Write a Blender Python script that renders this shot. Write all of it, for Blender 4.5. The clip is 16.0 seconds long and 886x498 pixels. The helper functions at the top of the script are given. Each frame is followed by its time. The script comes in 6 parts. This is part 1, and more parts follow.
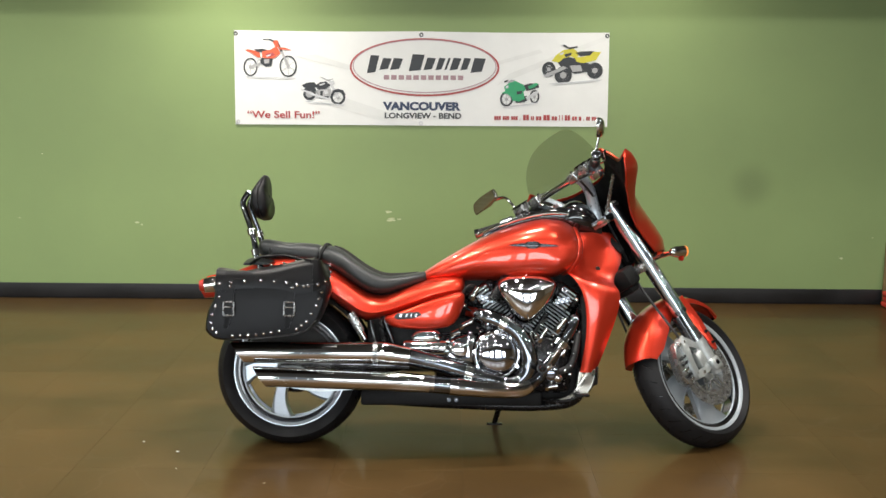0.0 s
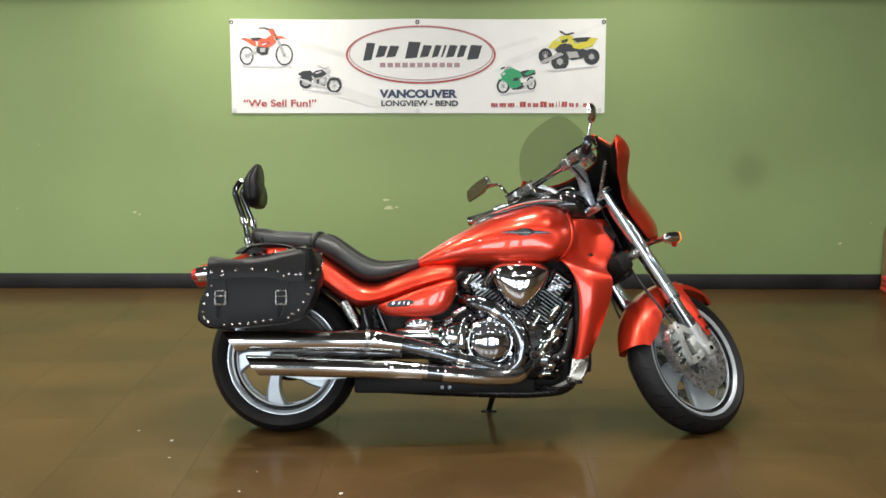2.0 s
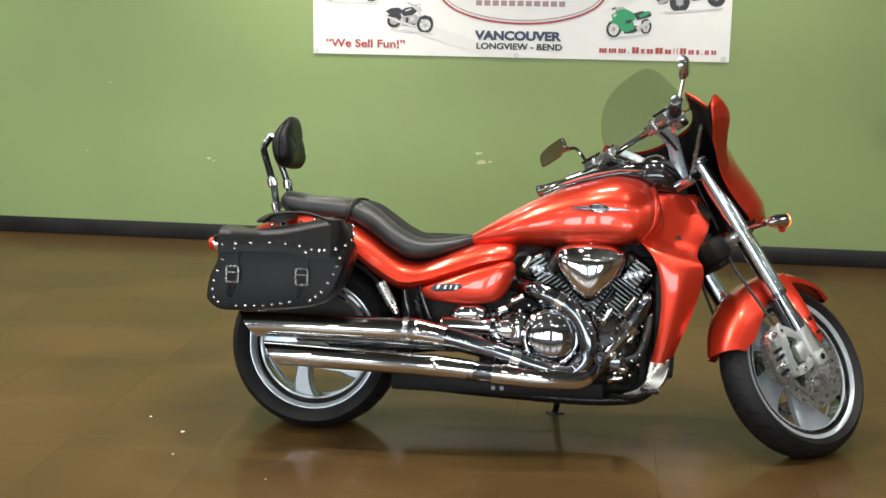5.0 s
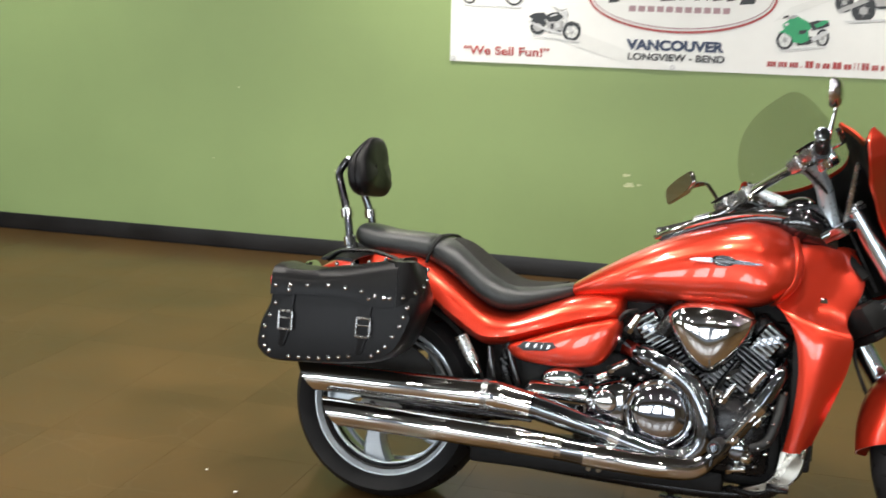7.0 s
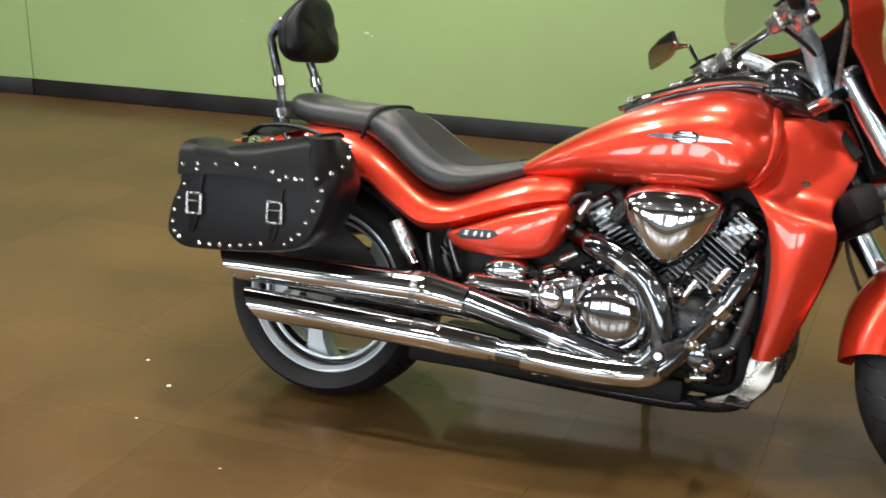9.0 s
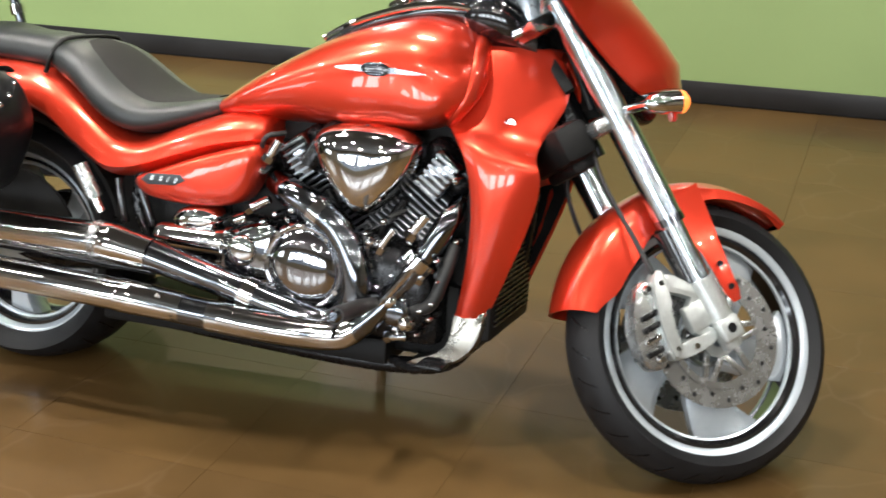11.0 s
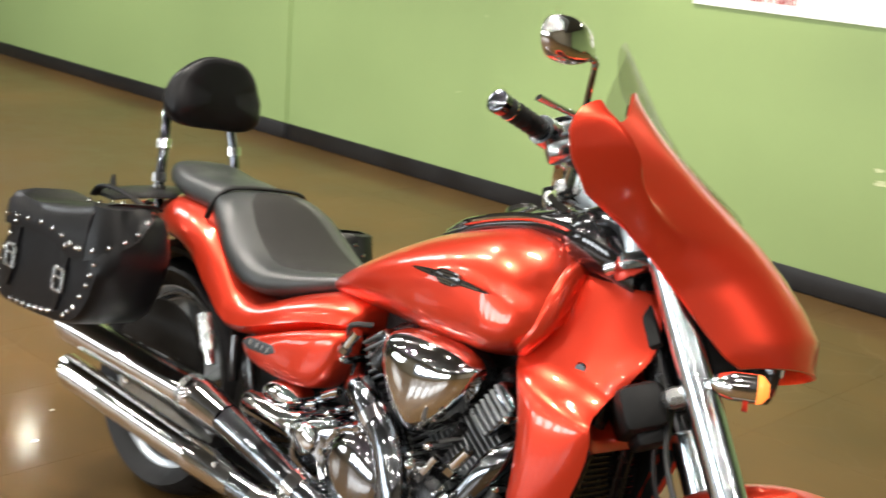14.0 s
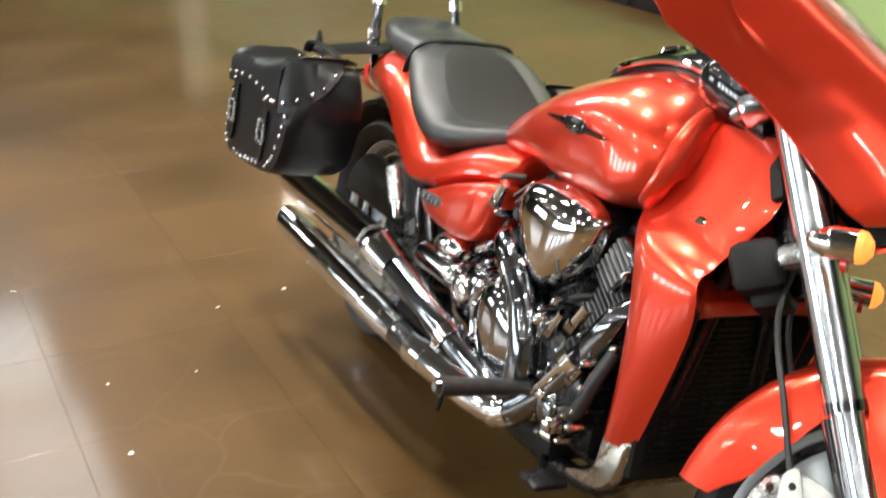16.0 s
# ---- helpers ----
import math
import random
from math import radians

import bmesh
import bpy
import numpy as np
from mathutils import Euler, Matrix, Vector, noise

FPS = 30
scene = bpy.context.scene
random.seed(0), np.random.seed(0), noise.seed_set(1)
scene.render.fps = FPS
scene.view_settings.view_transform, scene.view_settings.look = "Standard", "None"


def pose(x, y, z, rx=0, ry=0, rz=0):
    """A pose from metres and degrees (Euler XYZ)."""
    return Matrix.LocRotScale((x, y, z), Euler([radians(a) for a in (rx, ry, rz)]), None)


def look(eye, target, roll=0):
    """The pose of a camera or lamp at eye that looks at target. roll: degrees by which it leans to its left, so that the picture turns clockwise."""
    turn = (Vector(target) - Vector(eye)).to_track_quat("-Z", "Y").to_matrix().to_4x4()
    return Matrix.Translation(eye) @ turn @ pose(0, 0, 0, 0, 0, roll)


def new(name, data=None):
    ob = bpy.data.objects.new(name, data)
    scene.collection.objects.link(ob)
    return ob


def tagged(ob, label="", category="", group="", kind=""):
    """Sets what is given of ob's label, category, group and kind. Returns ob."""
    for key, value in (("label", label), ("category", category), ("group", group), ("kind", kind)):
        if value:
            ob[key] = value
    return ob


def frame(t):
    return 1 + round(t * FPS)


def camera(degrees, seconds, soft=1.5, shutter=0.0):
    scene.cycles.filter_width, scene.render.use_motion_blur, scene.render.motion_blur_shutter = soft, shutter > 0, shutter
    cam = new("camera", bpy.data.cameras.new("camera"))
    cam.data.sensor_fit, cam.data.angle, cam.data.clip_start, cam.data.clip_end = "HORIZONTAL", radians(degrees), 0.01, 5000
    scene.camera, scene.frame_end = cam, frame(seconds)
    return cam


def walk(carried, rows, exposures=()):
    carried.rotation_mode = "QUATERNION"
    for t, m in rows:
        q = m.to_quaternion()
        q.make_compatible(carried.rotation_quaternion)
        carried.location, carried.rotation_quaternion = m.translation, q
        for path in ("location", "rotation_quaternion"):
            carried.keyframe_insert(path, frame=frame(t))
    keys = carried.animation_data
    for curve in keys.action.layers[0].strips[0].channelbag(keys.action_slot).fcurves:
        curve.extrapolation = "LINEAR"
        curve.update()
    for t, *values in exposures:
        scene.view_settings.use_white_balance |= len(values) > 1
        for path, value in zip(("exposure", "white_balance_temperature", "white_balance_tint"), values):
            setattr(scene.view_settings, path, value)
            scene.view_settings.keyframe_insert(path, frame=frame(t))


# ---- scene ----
cam = camera(39.0, 16.0, soft=1.5, shutter=0.5)
PATH = [
    (0, (0.210, -8.291, 1.571), (0.197, -6.312, 1.280), 0.41),
    (0.5, (0.216, -8.294, 1.569), (0.203, -6.315, 1.282), 0.35),
    (1, (0.215, -8.296, 1.564), (0.208, -6.319, 1.264), 0.14),
    (1.5, (0.227, -8.296, 1.566), (0.220, -6.319, 1.265), 0.02),
    (2, (0.267, -8.284, 1.568), (0.244, -6.308, 1.258), -0.03),
    (2.5, (0.324, -8.254, 1.558), (0.246, -6.284, 1.220), 0.56),
    (3, (0.348, -8.133, 1.548), (0.249, -6.166, 1.200), 0.89),
    (3.2, (0.349, -8.046, 1.555), (0.245, -6.081, 1.197), 1.41),
    (5.3, (0.583, -7.336, 1.574), (0.316, -5.396, 1.165), 0.80),
    (5.5, (0.571, -7.251, 1.578), (0.301, -5.309, 1.183), 0.84),
    (6, (0.573, -7.092, 1.584), (0.243, -5.163, 1.172), 0.26),
    (6.5, (0.667, -6.893, 1.591), (0.213, -4.984, 1.207), 1.04),
    (7, (0.759, -6.732, 1.575), (0.203, -4.855, 1.165), 1.46),
    (7.5, (0.829, -6.564, 1.558), (0.166, -4.736, 1.089), 0.60),
    (8, (0.880, -6.387, 1.556), (0.210, -4.574, 1.040), 1.34),
    (8.5, (0.960, -6.274, 1.536), (0.295, -4.481, 0.952), -0.41),
    (9, (1.131, -6.145, 1.522), (0.397, -4.392, 0.898), 0.02),
    (9.5, (1.232, -6.058, 1.528), (0.519, -4.314, 0.857), -1.30),
    (10, (1.330, -5.925, 1.493), (0.693, -4.169, 0.777), -1.43),
    (10.2, (1.370, -5.851, 1.455), (0.737, -4.098, 0.728), -0.91),
    (12.3, (1.892, -5.300, 1.492), (1.164, -3.563, 0.820), 3.41),
    (12.5, (1.918, -5.223, 1.515), (1.132, -3.498, 0.875), 3.69),
    (13, (1.950, -5.093, 1.525), (1.050, -3.393, 0.975), 3.85),
    (13.5, (2.023, -4.992, 1.524), (0.885, -3.432, 1.003), 2.53),
    (14, (2.134, -4.864, 1.530), (0.774, -3.498, 0.998), 4.39),
    (14.5, (2.198, -4.758, 1.527), (0.686, -3.570, 0.978), 2.33),
    (15, (2.242, -4.602, 1.507), (0.652, -3.527, 0.944), 2.01),
    (15.5, (2.289, -4.470, 1.490), (0.654, -3.521, 0.837), 0.74),
    (16, (2.404, -4.371, 1.463), (0.714, -3.590, 0.732), -1.00),
]
EXPOSURES = [(0, 0.01, 6400, 10), (2.5, 0.0, 6400, 10), (5.5, 0.12, 6400, 10), (7, 0.13, 6400, 10), (9, 0.33, 6350, 10), (10, 0.51, 6350, 10), (12.5, 0.78, 6450, 10), (13.5, 0.74, 6600, 10), (14, 0.70, 6600, 10), (14.5, 0.68, 6600, 10), (16, 0.78, 6500, 10)]
walk(cam, [(t, look(eye, target, roll)) for t, eye, target, roll in PATH], EXPOSURES)

# ---- light: a showroom lit by ceiling cans and a glazed front behind the camera ----
world = bpy.data.worlds.new("world")
scene.world = world
world.use_nodes = True
world.node_tree.nodes["Background"].inputs[0].default_value = (0.75, 0.85, 1.0, 1)
world.node_tree.nodes["Background"].inputs[1].default_value = 0.25

CEIL = 3.4


def lamp(name, m, power, color, size, size_y=None, spread=180):
    d = bpy.data.lights.new(name, "AREA")
    d.energy, d.color, d.size, d.spread = power, color, size, radians(spread)
    d.shape = "RECTANGLE" if size_y else "DISK"
    if size_y:
        d.size_y = size_y
    ob = new(name, d)
    ob.matrix_world = m
    return ob


WARM, COOL = (1.0, 0.95, 0.87), (0.90, 0.96, 1.0)
CANS = [(x, y) for x in (-8.0, -6.4, -4.8, -3.2, -1.6, 0.0, 1.6, 3.4, 5.2) for y in (-2.75, -3.9, -6.6, -8.6) if y < -3 or -2 < x < 1 or x > 3]
shift = random.Random(4)
for k, (cx, cy) in enumerate(CANS):
    place = pose(cx + shift.uniform(-0.35, 0.35), cy + shift.uniform(-0.25, 0.25) * (0.2 if cy == -3.9 else 1.0), CEIL - 0.03)
    near = 0.5 if cx > 3 else (1.0 if cy > -3 else (1.15 if cy > -5 else 0.5))
    if cy > -5 and cx < -4.5:
        lamp("panel_lamp", place @ pose(0, 0.2, 0), 30, COOL, 1.9, 0.8)
    elif k % 3 == 1:
        lamp("strip_lamp", place, 36 * near, WARM, 0.55, 0.13)
    else:
        lamp("can_lamp", place, 33 * near, WARM, 0.13)
for k, power in enumerate((14, 26, 17, 24, 13, 20, 22, 22, 22)):
    lamp("wash_lamp", pose(1.38 - 2.58 * k, -0.74, 2.70), power, (1.0, 0.92, 0.78), 0.11, spread=165 if k == 4 else 140)
for k in range(6):
    lamp("front_window_light", pose(-4.6 + 1.4 * k, -10.85, 1.6, 90), 36, COOL, 0.95, 1.3)
lamp("alcove_lamp", pose(-11.7, 0.58, 2.36), 10, COOL, 0.55)
lamp("side_window_light", pose(-8.6, -10.0, 1.75, 90, 0, -40), 40, COOL, 2.5, 1.2)


# ---- materials ----
def material(name, color, rough=0.5, metal=0.0, coat=0.0, coat_rough=0.03, noise_scale=0.0, vary=0.0, bump=0.0, bump_scale=0.0,
             rough_vary=0.0, spec=0.5, random_vary=0.0):
    m = bpy.data.materials.new(name)
    m.use_nodes = True
    nt = m.node_tree
    b = nt.nodes["Principled BSDF"]
    b.inputs["Base Color"].default_value = (*color, 1)
    b.inputs["Roughness"].default_value = rough
    b.inputs["Metallic"].default_value = metal
    b.inputs["Coat Weight"].default_value = coat
    b.inputs["Coat Roughness"].default_value = coat_rough
    b.inputs["Specular IOR Level"].default_value = spec
    if vary or rough_vary or bump or random_vary:
        source = nt.nodes.new("ShaderNodeNewGeometry").outputs["Position"]
    if vary or rough_vary:
        big = nt.nodes.new("ShaderNodeTexNoise")
        big.inputs["Scale"].default_value = noise_scale
        big.inputs["Detail"].default_value = 6
        big.inputs["Roughness"].default_value = 0.6
        nt.links.new(source, big.inputs["Vector"])
    if vary:
        ramp = nt.nodes.new("ShaderNodeMapRange")
        ramp.inputs["From Min"].default_value, ramp.inputs["From Max"].default_value = 0.3, 0.7
        ramp.inputs["To Min"].default_value, ramp.inputs["To Max"].default_value = 1 - vary, 1 + vary
        nt.links.new(big.outputs["Fac"], ramp.inputs["Value"])
        last = ramp.outputs["Result"]
        if random_vary:
            info = nt.nodes.new("ShaderNodeObjectInfo")
            r2 = nt.nodes.new("ShaderNodeMapRange")
            r2.inputs["To Min"].default_value, r2.inputs["To Max"].default_value = 1 - random_vary, 1 + random_vary
            nt.links.new(info.outputs["Random"], r2.inputs["Value"])
            mul = nt.nodes.new("ShaderNodeMath")
            mul.operation = "MULTIPLY"
            nt.links.new(last, mul.inputs[0])
            nt.links.new(r2.outputs["Result"], mul.inputs[1])
            last = mul.outputs[0]
        hsv = nt.nodes.new("ShaderNodeHueSaturation")
        hsv.inputs["Color"].default_value = (*color, 1)
        nt.links.new(last, hsv.inputs["Value"])
        nt.links.new(hsv.outputs["Color"], b.inputs["Base Color"])
    if rough_vary:
        r = nt.nodes.new("ShaderNodeMapRange")
        r.inputs["From Min"].default_value, r.inputs["From Max"].default_value = 0.3, 0.7
        r.inputs["To Min"].default_value, r.inputs["To Max"].default_value = max(0.0, rough - rough_vary), rough + rough_vary
        nt.links.new(big.outputs["Fac"], r.inputs["Value"])
        nt.links.new(r.outputs["Result"], b.inputs["Roughness"])
    if bump:
        fine = nt.nodes.new("ShaderNodeTexNoise")
        fine.inputs["Scale"].default_value = bump_scale
        fine.inputs["Detail"].default_value = 4
        nt.links.new(source, fine.inputs["Vector"])
        bn = nt.nodes.new("ShaderNodeBump")
        bn.inputs["Strength"].default_value = bump
        bn.inputs["Distance"].default_value = 0.002
        nt.links.new(fine.outputs["Fac"], bn.inputs["Height"])
        nt.links.new(bn.outputs["Normal"], b.inputs["Normal"])
    return m


def glass(name, color, alpha, rough=0.02):
    m = material(name, color, rough)
    b = m.node_tree.nodes["Principled BSDF"]
    b.inputs["Alpha"].default_value = alpha
    return m


def glow(name, color, strength, base=(0.5, 0.2, 0.05)):
    m = material(name, base, 0.2)
    b = m.node_tree.nodes["Principled BSDF"]
    b.inputs["Emission Color"].default_value = (*color, 1)
    b.inputs["Emission Strength"].default_value = strength
    return m


PAINT = material("candy_red_orange_paint", (0.72, 0.048, 0.019), 0.30, 0.70, 1.0, 0.025, 900, 0.08)
CHROME = material("chrome", (0.76, 0.755, 0.74), 0.05, 1.0, noise_scale=30, rough_vary=0.02)
# the same chrome in a darker colour
CHROME_DIM = material("dim_chrome", (0.45, 0.45, 0.455), 0.05, 1.0, noise_scale=30, rough_vary=0.02)
SATIN = material("satin_alloy", (0.42, 0.43, 0.43), 0.26, 0.9, noise_scale=40, rough_vary=0.06)
ALLOY = material("pale_brushed_alloy", (0.56, 0.63, 0.68), 0.30, 0.6, noise_scale=60, vary=0.06, rough_vary=0.06)
FORK = material("bright_satin_fork_cover", (0.55, 0.60, 0.64), 0.18, 1.0, noise_scale=40, rough_vary=0.05)
STEEL = material("worn_satin_steel", (0.42, 0.40, 0.35), 0.28, 1.0, noise_scale=25, vary=0.12, rough_vary=0.08)
SILVER = material("silver_wheel_paint", (0.57, 0.63, 0.68), 0.25, 0.5, 0.4, noise_scale=60, vary=0.04)
CAST = material("pale_cast_alloy", (0.50, 0.53, 0.52), 0.30, 0.6, noise_scale=80, vary=0.1, bump=0.2, bump_scale=400)
BLACK = material("black_engine_paint", (0.005, 0.005, 0.0055), 0.25, 0.0, 0.0, noise_scale=40, rough_vary=0.08, spec=0.3)
# chrome darkened in its colour; on the exhaust pipes this stands for dark reflections
DARKCHROME = material("darkened_chrome", (0.20, 0.21, 0.225), 0.1, 1.0, noise_scale=30, rough_vary=0.03)
GLOSSBLACK = material("gloss_black_plastic", (0.008, 0.008, 0.009), 0.12, 0.0, 0.8, noise_scale=30, rough_vary=0.03)
MATTBLACK = material("matt_black_plastic", (0.007, 0.007, 0.007), 0.55, spec=0.22, noise_scale=50, vary=0.2, bump=0.2, bump_scale=600)
RUBBER = material("tyre_rubber", (0.009, 0.009, 0.010), 0.55, spec=0.28, noise_scale=25, vary=0.25, bump=0.3, bump_scale=250, rough_vary=0.1)
LEATHER = material("black_leather", (0.004, 0.004, 0.0048), 0.38, noise_scale=9, vary=0.3, bump=0.08, bump_scale=300, rough_vary=0.05, spec=0.22)
VINYL = material("grey_black_seat_vinyl", (0.026, 0.029, 0.029), 0.36, noise_scale=15, vary=0.15, bump=0.35, bump_scale=500, rough_vary=0.07)
SUEDE = material("black_grained_seat_insert", (0.0085, 0.008, 0.007), 0.66, spec=0.3, noise_scale=30, vary=0.2, bump=0.6, bump_scale=700)
HOSE = material("black_rubber_hose", (0.012, 0.012, 0.012), 0.5, noise_scale=50, vary=0.2)
FIN = material("grey_cylinder_fins", (0.20, 0.21, 0.22), 0.35, 0.8, noise_scale=50, rough_vary=0.08)
SMOKE = glass("smoked_acrylic", (0.03, 0.025, 0.012), 0.19)
MIRROR = material("mirror_glass", (0.9, 0.9, 0.9), 0.015, 1.0)
AMBER = glow("amber_lens_lit", (1.0, 0.22, 0.035), 1.1)
HEADLAMP = glow("headlamp_lens_lit", (1.0, 0.85, 0.6), 6.0, (0.8, 0.8, 0.8))
REDLENS = material("red_lens", (0.45, 0.02, 0.01), 0.12, 0, 0.8, noise_scale=200, vary=0.1)
WALL = material("green_wall_paint", (0.255, 0.355, 0.142), 0.55, noise_scale=1.3, vary=0.05, bump=0.12, bump_scale=260, rough_vary=0.06)
SCUFF = material("pale_wall_scuff", (0.55, 0.60, 0.36), 0.7, noise_scale=60, vary=0.2)
BASE = material("black_rubber_cove_base", (0.012, 0.012, 0.013), 0.4, noise_scale=4, vary=0.3, rough_vary=0.1)
CEILING = material("dark_ceiling_tile", (0.07, 0.07, 0.068), 0.9, noise_scale=60, vary=0.08, bump=0.4, bump_scale=200)
DARKWALL = material("dark_tan_wall_paint", (0.17, 0.145, 0.105), 0.6, noise_scale=1.5, vary=0.06)
WHITE = material("white_vinyl_banner", (0.84, 0.86, 0.85), 0.4, noise_scale=2.5, vary=0.05, rough_vary=0.08)
PALE = material("pale_painted_board", (0.62, 0.64, 0.5), 0.5, noise_scale=2, vary=0.05)
TILE = material("polished_brown_floor_tile", (0.080, 0.0445, 0.0150), 0.45, 0.0, 0.33, 0.115, 1.4, 0.30, 0.05, 30, 0.08, 0.12, 0.08)
GROUT = material("dark_floor_joint", (0.04, 0.024, 0.012), 0.5, noise_scale=20, vary=0.2)
SPECK = material("pale_floor_chip", (0.75, 0.72, 0.66), 0.6, noise_scale=80, vary=0.1)


# worn sealer of the floor: hairline crazing and cloudy stains
nt = TILE.node_tree
pos = nt.nodes.new("ShaderNodeNewGeometry").outputs["Position"]
warp = nt.nodes.new("ShaderNodeTexNoise")
warp.inputs["Scale"].default_value = 2.2
warp.inputs["Detail"].default_value = 3
nt.links.new(pos, warp.inputs["Vector"])
add = nt.nodes.new("ShaderNodeMixRGB")
add.blend_type = "ADD"
add.inputs["Fac"].default_value = 0.35
nt.links.new(pos, add.inputs["Color1"])
nt.links.new(warp.outputs["Color"], add.inputs["Color2"])
cells = nt.nodes.new("ShaderNodeTexVoronoi")
cells.feature = "DISTANCE_TO_EDGE"
cells.inputs["Scale"].default_value = 3.1
nt.links.new(add.outputs["Color"], cells.inputs["Vector"])
line = nt.nodes.new("ShaderNodeMapRange")
line.inputs["From Min"].default_value, line.inputs["From Max"].default_value = 0.0, 0.03
line.inputs["To Min"].default_value, line.inputs["To Max"].default_value = 0.11, 0.0
nt.links.new(cells.outputs["Distance"], line.inputs["Value"])
patch = nt.nodes.new("ShaderNodeTexNoise")
patch.inputs["Scale"].default_value = 0.9
patch.inputs["Detail"].default_value = 5
nt.links.new(pos, patch.inputs["Vector"])
gate = nt.nodes.new("ShaderNodeMapRange")
gate.inputs["From Min"].default_value, gate.inputs["From Max"].default_value = 0.45, 0.65
nt.links.new(patch.outputs["Fac"], gate.inputs["Value"])
both_f = nt.nodes.new("ShaderNodeMath")
both_f.operation = "MULTIPLY"
nt.links.new(line.outputs["Result"], both_f.inputs[0])
nt.links.new(gate.outputs["Result"], both_f.inputs[1])
wear = nt.nodes.new("ShaderNodeMixRGB")
wear.inputs["Color2"].default_value = (0.24, 0.17, 0.11, 1)
shader = nt.nodes["Principled BSDF"]
nt.links.new(both_f.outputs[0], wear.inputs["Fac"])
nt.links.new(shader.inputs["Base Color"].links[0].from_socket, wear.inputs["Color1"])
nt.links.new(wear.outputs["Color"], shader.inputs["Base Color"])

# a round, soft-edged darker spot in the wall colour
nt = WALL.node_tree
pos = nt.nodes.new("ShaderNodeNewGeometry").outputs["Position"]
gap = nt.nodes.new("ShaderNodeVectorMath")
gap.operation = "DISTANCE"
gap.inputs[1].default_value = (2.2, 0.0, 0.79)
nt.links.new(pos, gap.inputs[0])
fade = nt.nodes.new("ShaderNodeMapRange")
fade.interpolation_type = "SMOOTHSTEP"
fade.inputs["From Min"].default_value, fade.inputs["From Max"].default_value = 0.02, 0.2
fade.inputs["To Min"].default_value, fade.inputs["To Max"].default_value = 0.28, 0.0
nt.links.new(gap.outputs["Value"], fade.inputs["Value"])
dark_spot = nt.nodes.new("ShaderNodeMixRGB")
dark_spot.inputs["Color2"].default_value = (0.06, 0.07, 0.03, 1)
shader = nt.nodes["Principled BSDF"]
nt.links.new(fade.outputs["Result"], dark_spot.inputs["Fac"])
nt.links.new(shader.inputs["Base Color"].links[0].from_socket, dark_spot.inputs["Color1"])
nt.links.new(dark_spot.outputs["Color"], shader.inputs["Base Color"])


def ink(name, color, rough=0.45):
    return material(name, color, rough, noise_scale=20, vary=0.06)


INK_RED, INK_DARK, INK_NAVY = ink("red_print", (0.42, 0.07, 0.07)), ink("dark_print", (0.03, 0.035, 0.04)), ink("navy_print", (0.04, 0.06, 0.12))
INK_GREY, INK_SILVER = ink("grey_print", (0.42, 0.43, 0.44)), ink("silver_print", (0.62, 0.64, 0.66))
INK_GREEN, INK_YELLOW, INK_ORANGE = ink("green_print", (0.03, 0.35, 0.15)), ink("yellow_print", (0.65, 0.60, 0.05)), ink("orange_print", (0.75, 0.12, 0.05))
INK_MAUVE = ink("mauve_print", (0.38, 0.25, 0.28))


# ---- mesh helpers ----
def part(name, bm, mat, parent=None, label="", smooth=35.0, m=None):
    """One bmesh as one mesh object, under a thing or a part."""
    if m is not None:
        bm.transform(m)
    bmesh.ops.recalc_face_normals(bm, faces=bm.faces)
    me = bpy.data.meshes.new(name)
    bm.to_mesh(me)
    bm.free()
    me.materials.append(mat)
    if smooth:
        me.shade_smooth()
        me.set_sharp_from_angle(angle=radians(smooth))
    ob = new(name, me)
    if parent:
        ob.parent = parent
    if label:
        tagged(ob, label)
    return ob


def shared(name, me, parent, m):
    """Another object on a mesh that is there already."""
    ob = new(name, me)
    ob.parent = parent
    ob.matrix_basis = m
    return ob


def loft(rings, cap=True, closed=True, bm=None):
    bm = bm or bmesh.new()
    rows = [[bm.verts.new(p) for p in ring] for ring in rings]
    n = len(rows[0])
    for a, b in zip(rows, rows[1:]):
        for i in range(n if closed else n - 1):
            j = (i + 1) % n
            bm.faces.new((a[i], a[j], b[j], b[i]))
    if cap and closed:
        bm.faces.new(rows[0])
        bm.faces.new(rows[-1][::-1])
    return bm


def superring(x, z0, z1, w, n=28, e=2.4, y=0.0):
    """A rounded section across the machine at x, from z0 to z1, w to each side."""
    out = []
    for i in range(n):
        a = 2 * math.pi * i / n
        c, s = math.cos(a), math.sin(a)
        out.append((x, y + w * math.copysign(abs(c) ** (2 / e), c), (z0 + z1) / 2 + (z1 - z0) / 2 * math.copysign(abs(s) ** (2 / e), s)))
    return out


def spline(points, steps=6):
    """A smooth line through the points (Catmull-Rom)."""
    p = [Vector(q) for q in points]
    p = [2 * p[0] - p[1], *p, 2 * p[-1] - p[-2]]
    out = []
    for k in range(1, len(p) - 2):
        for s in range(steps):
            t = s / steps
            out.append(0.5 * (2 * p[k] + (p[k + 1] - p[k - 1]) * t + (2 * p[k - 1] - 5 * p[k] + 4 * p[k + 1] - p[k + 2]) * t * t
                              + (3 * p[k] - p[k - 1] - 3 * p[k + 1] + p[k + 2]) * t ** 3))
    out.append(p[-2])
    return out


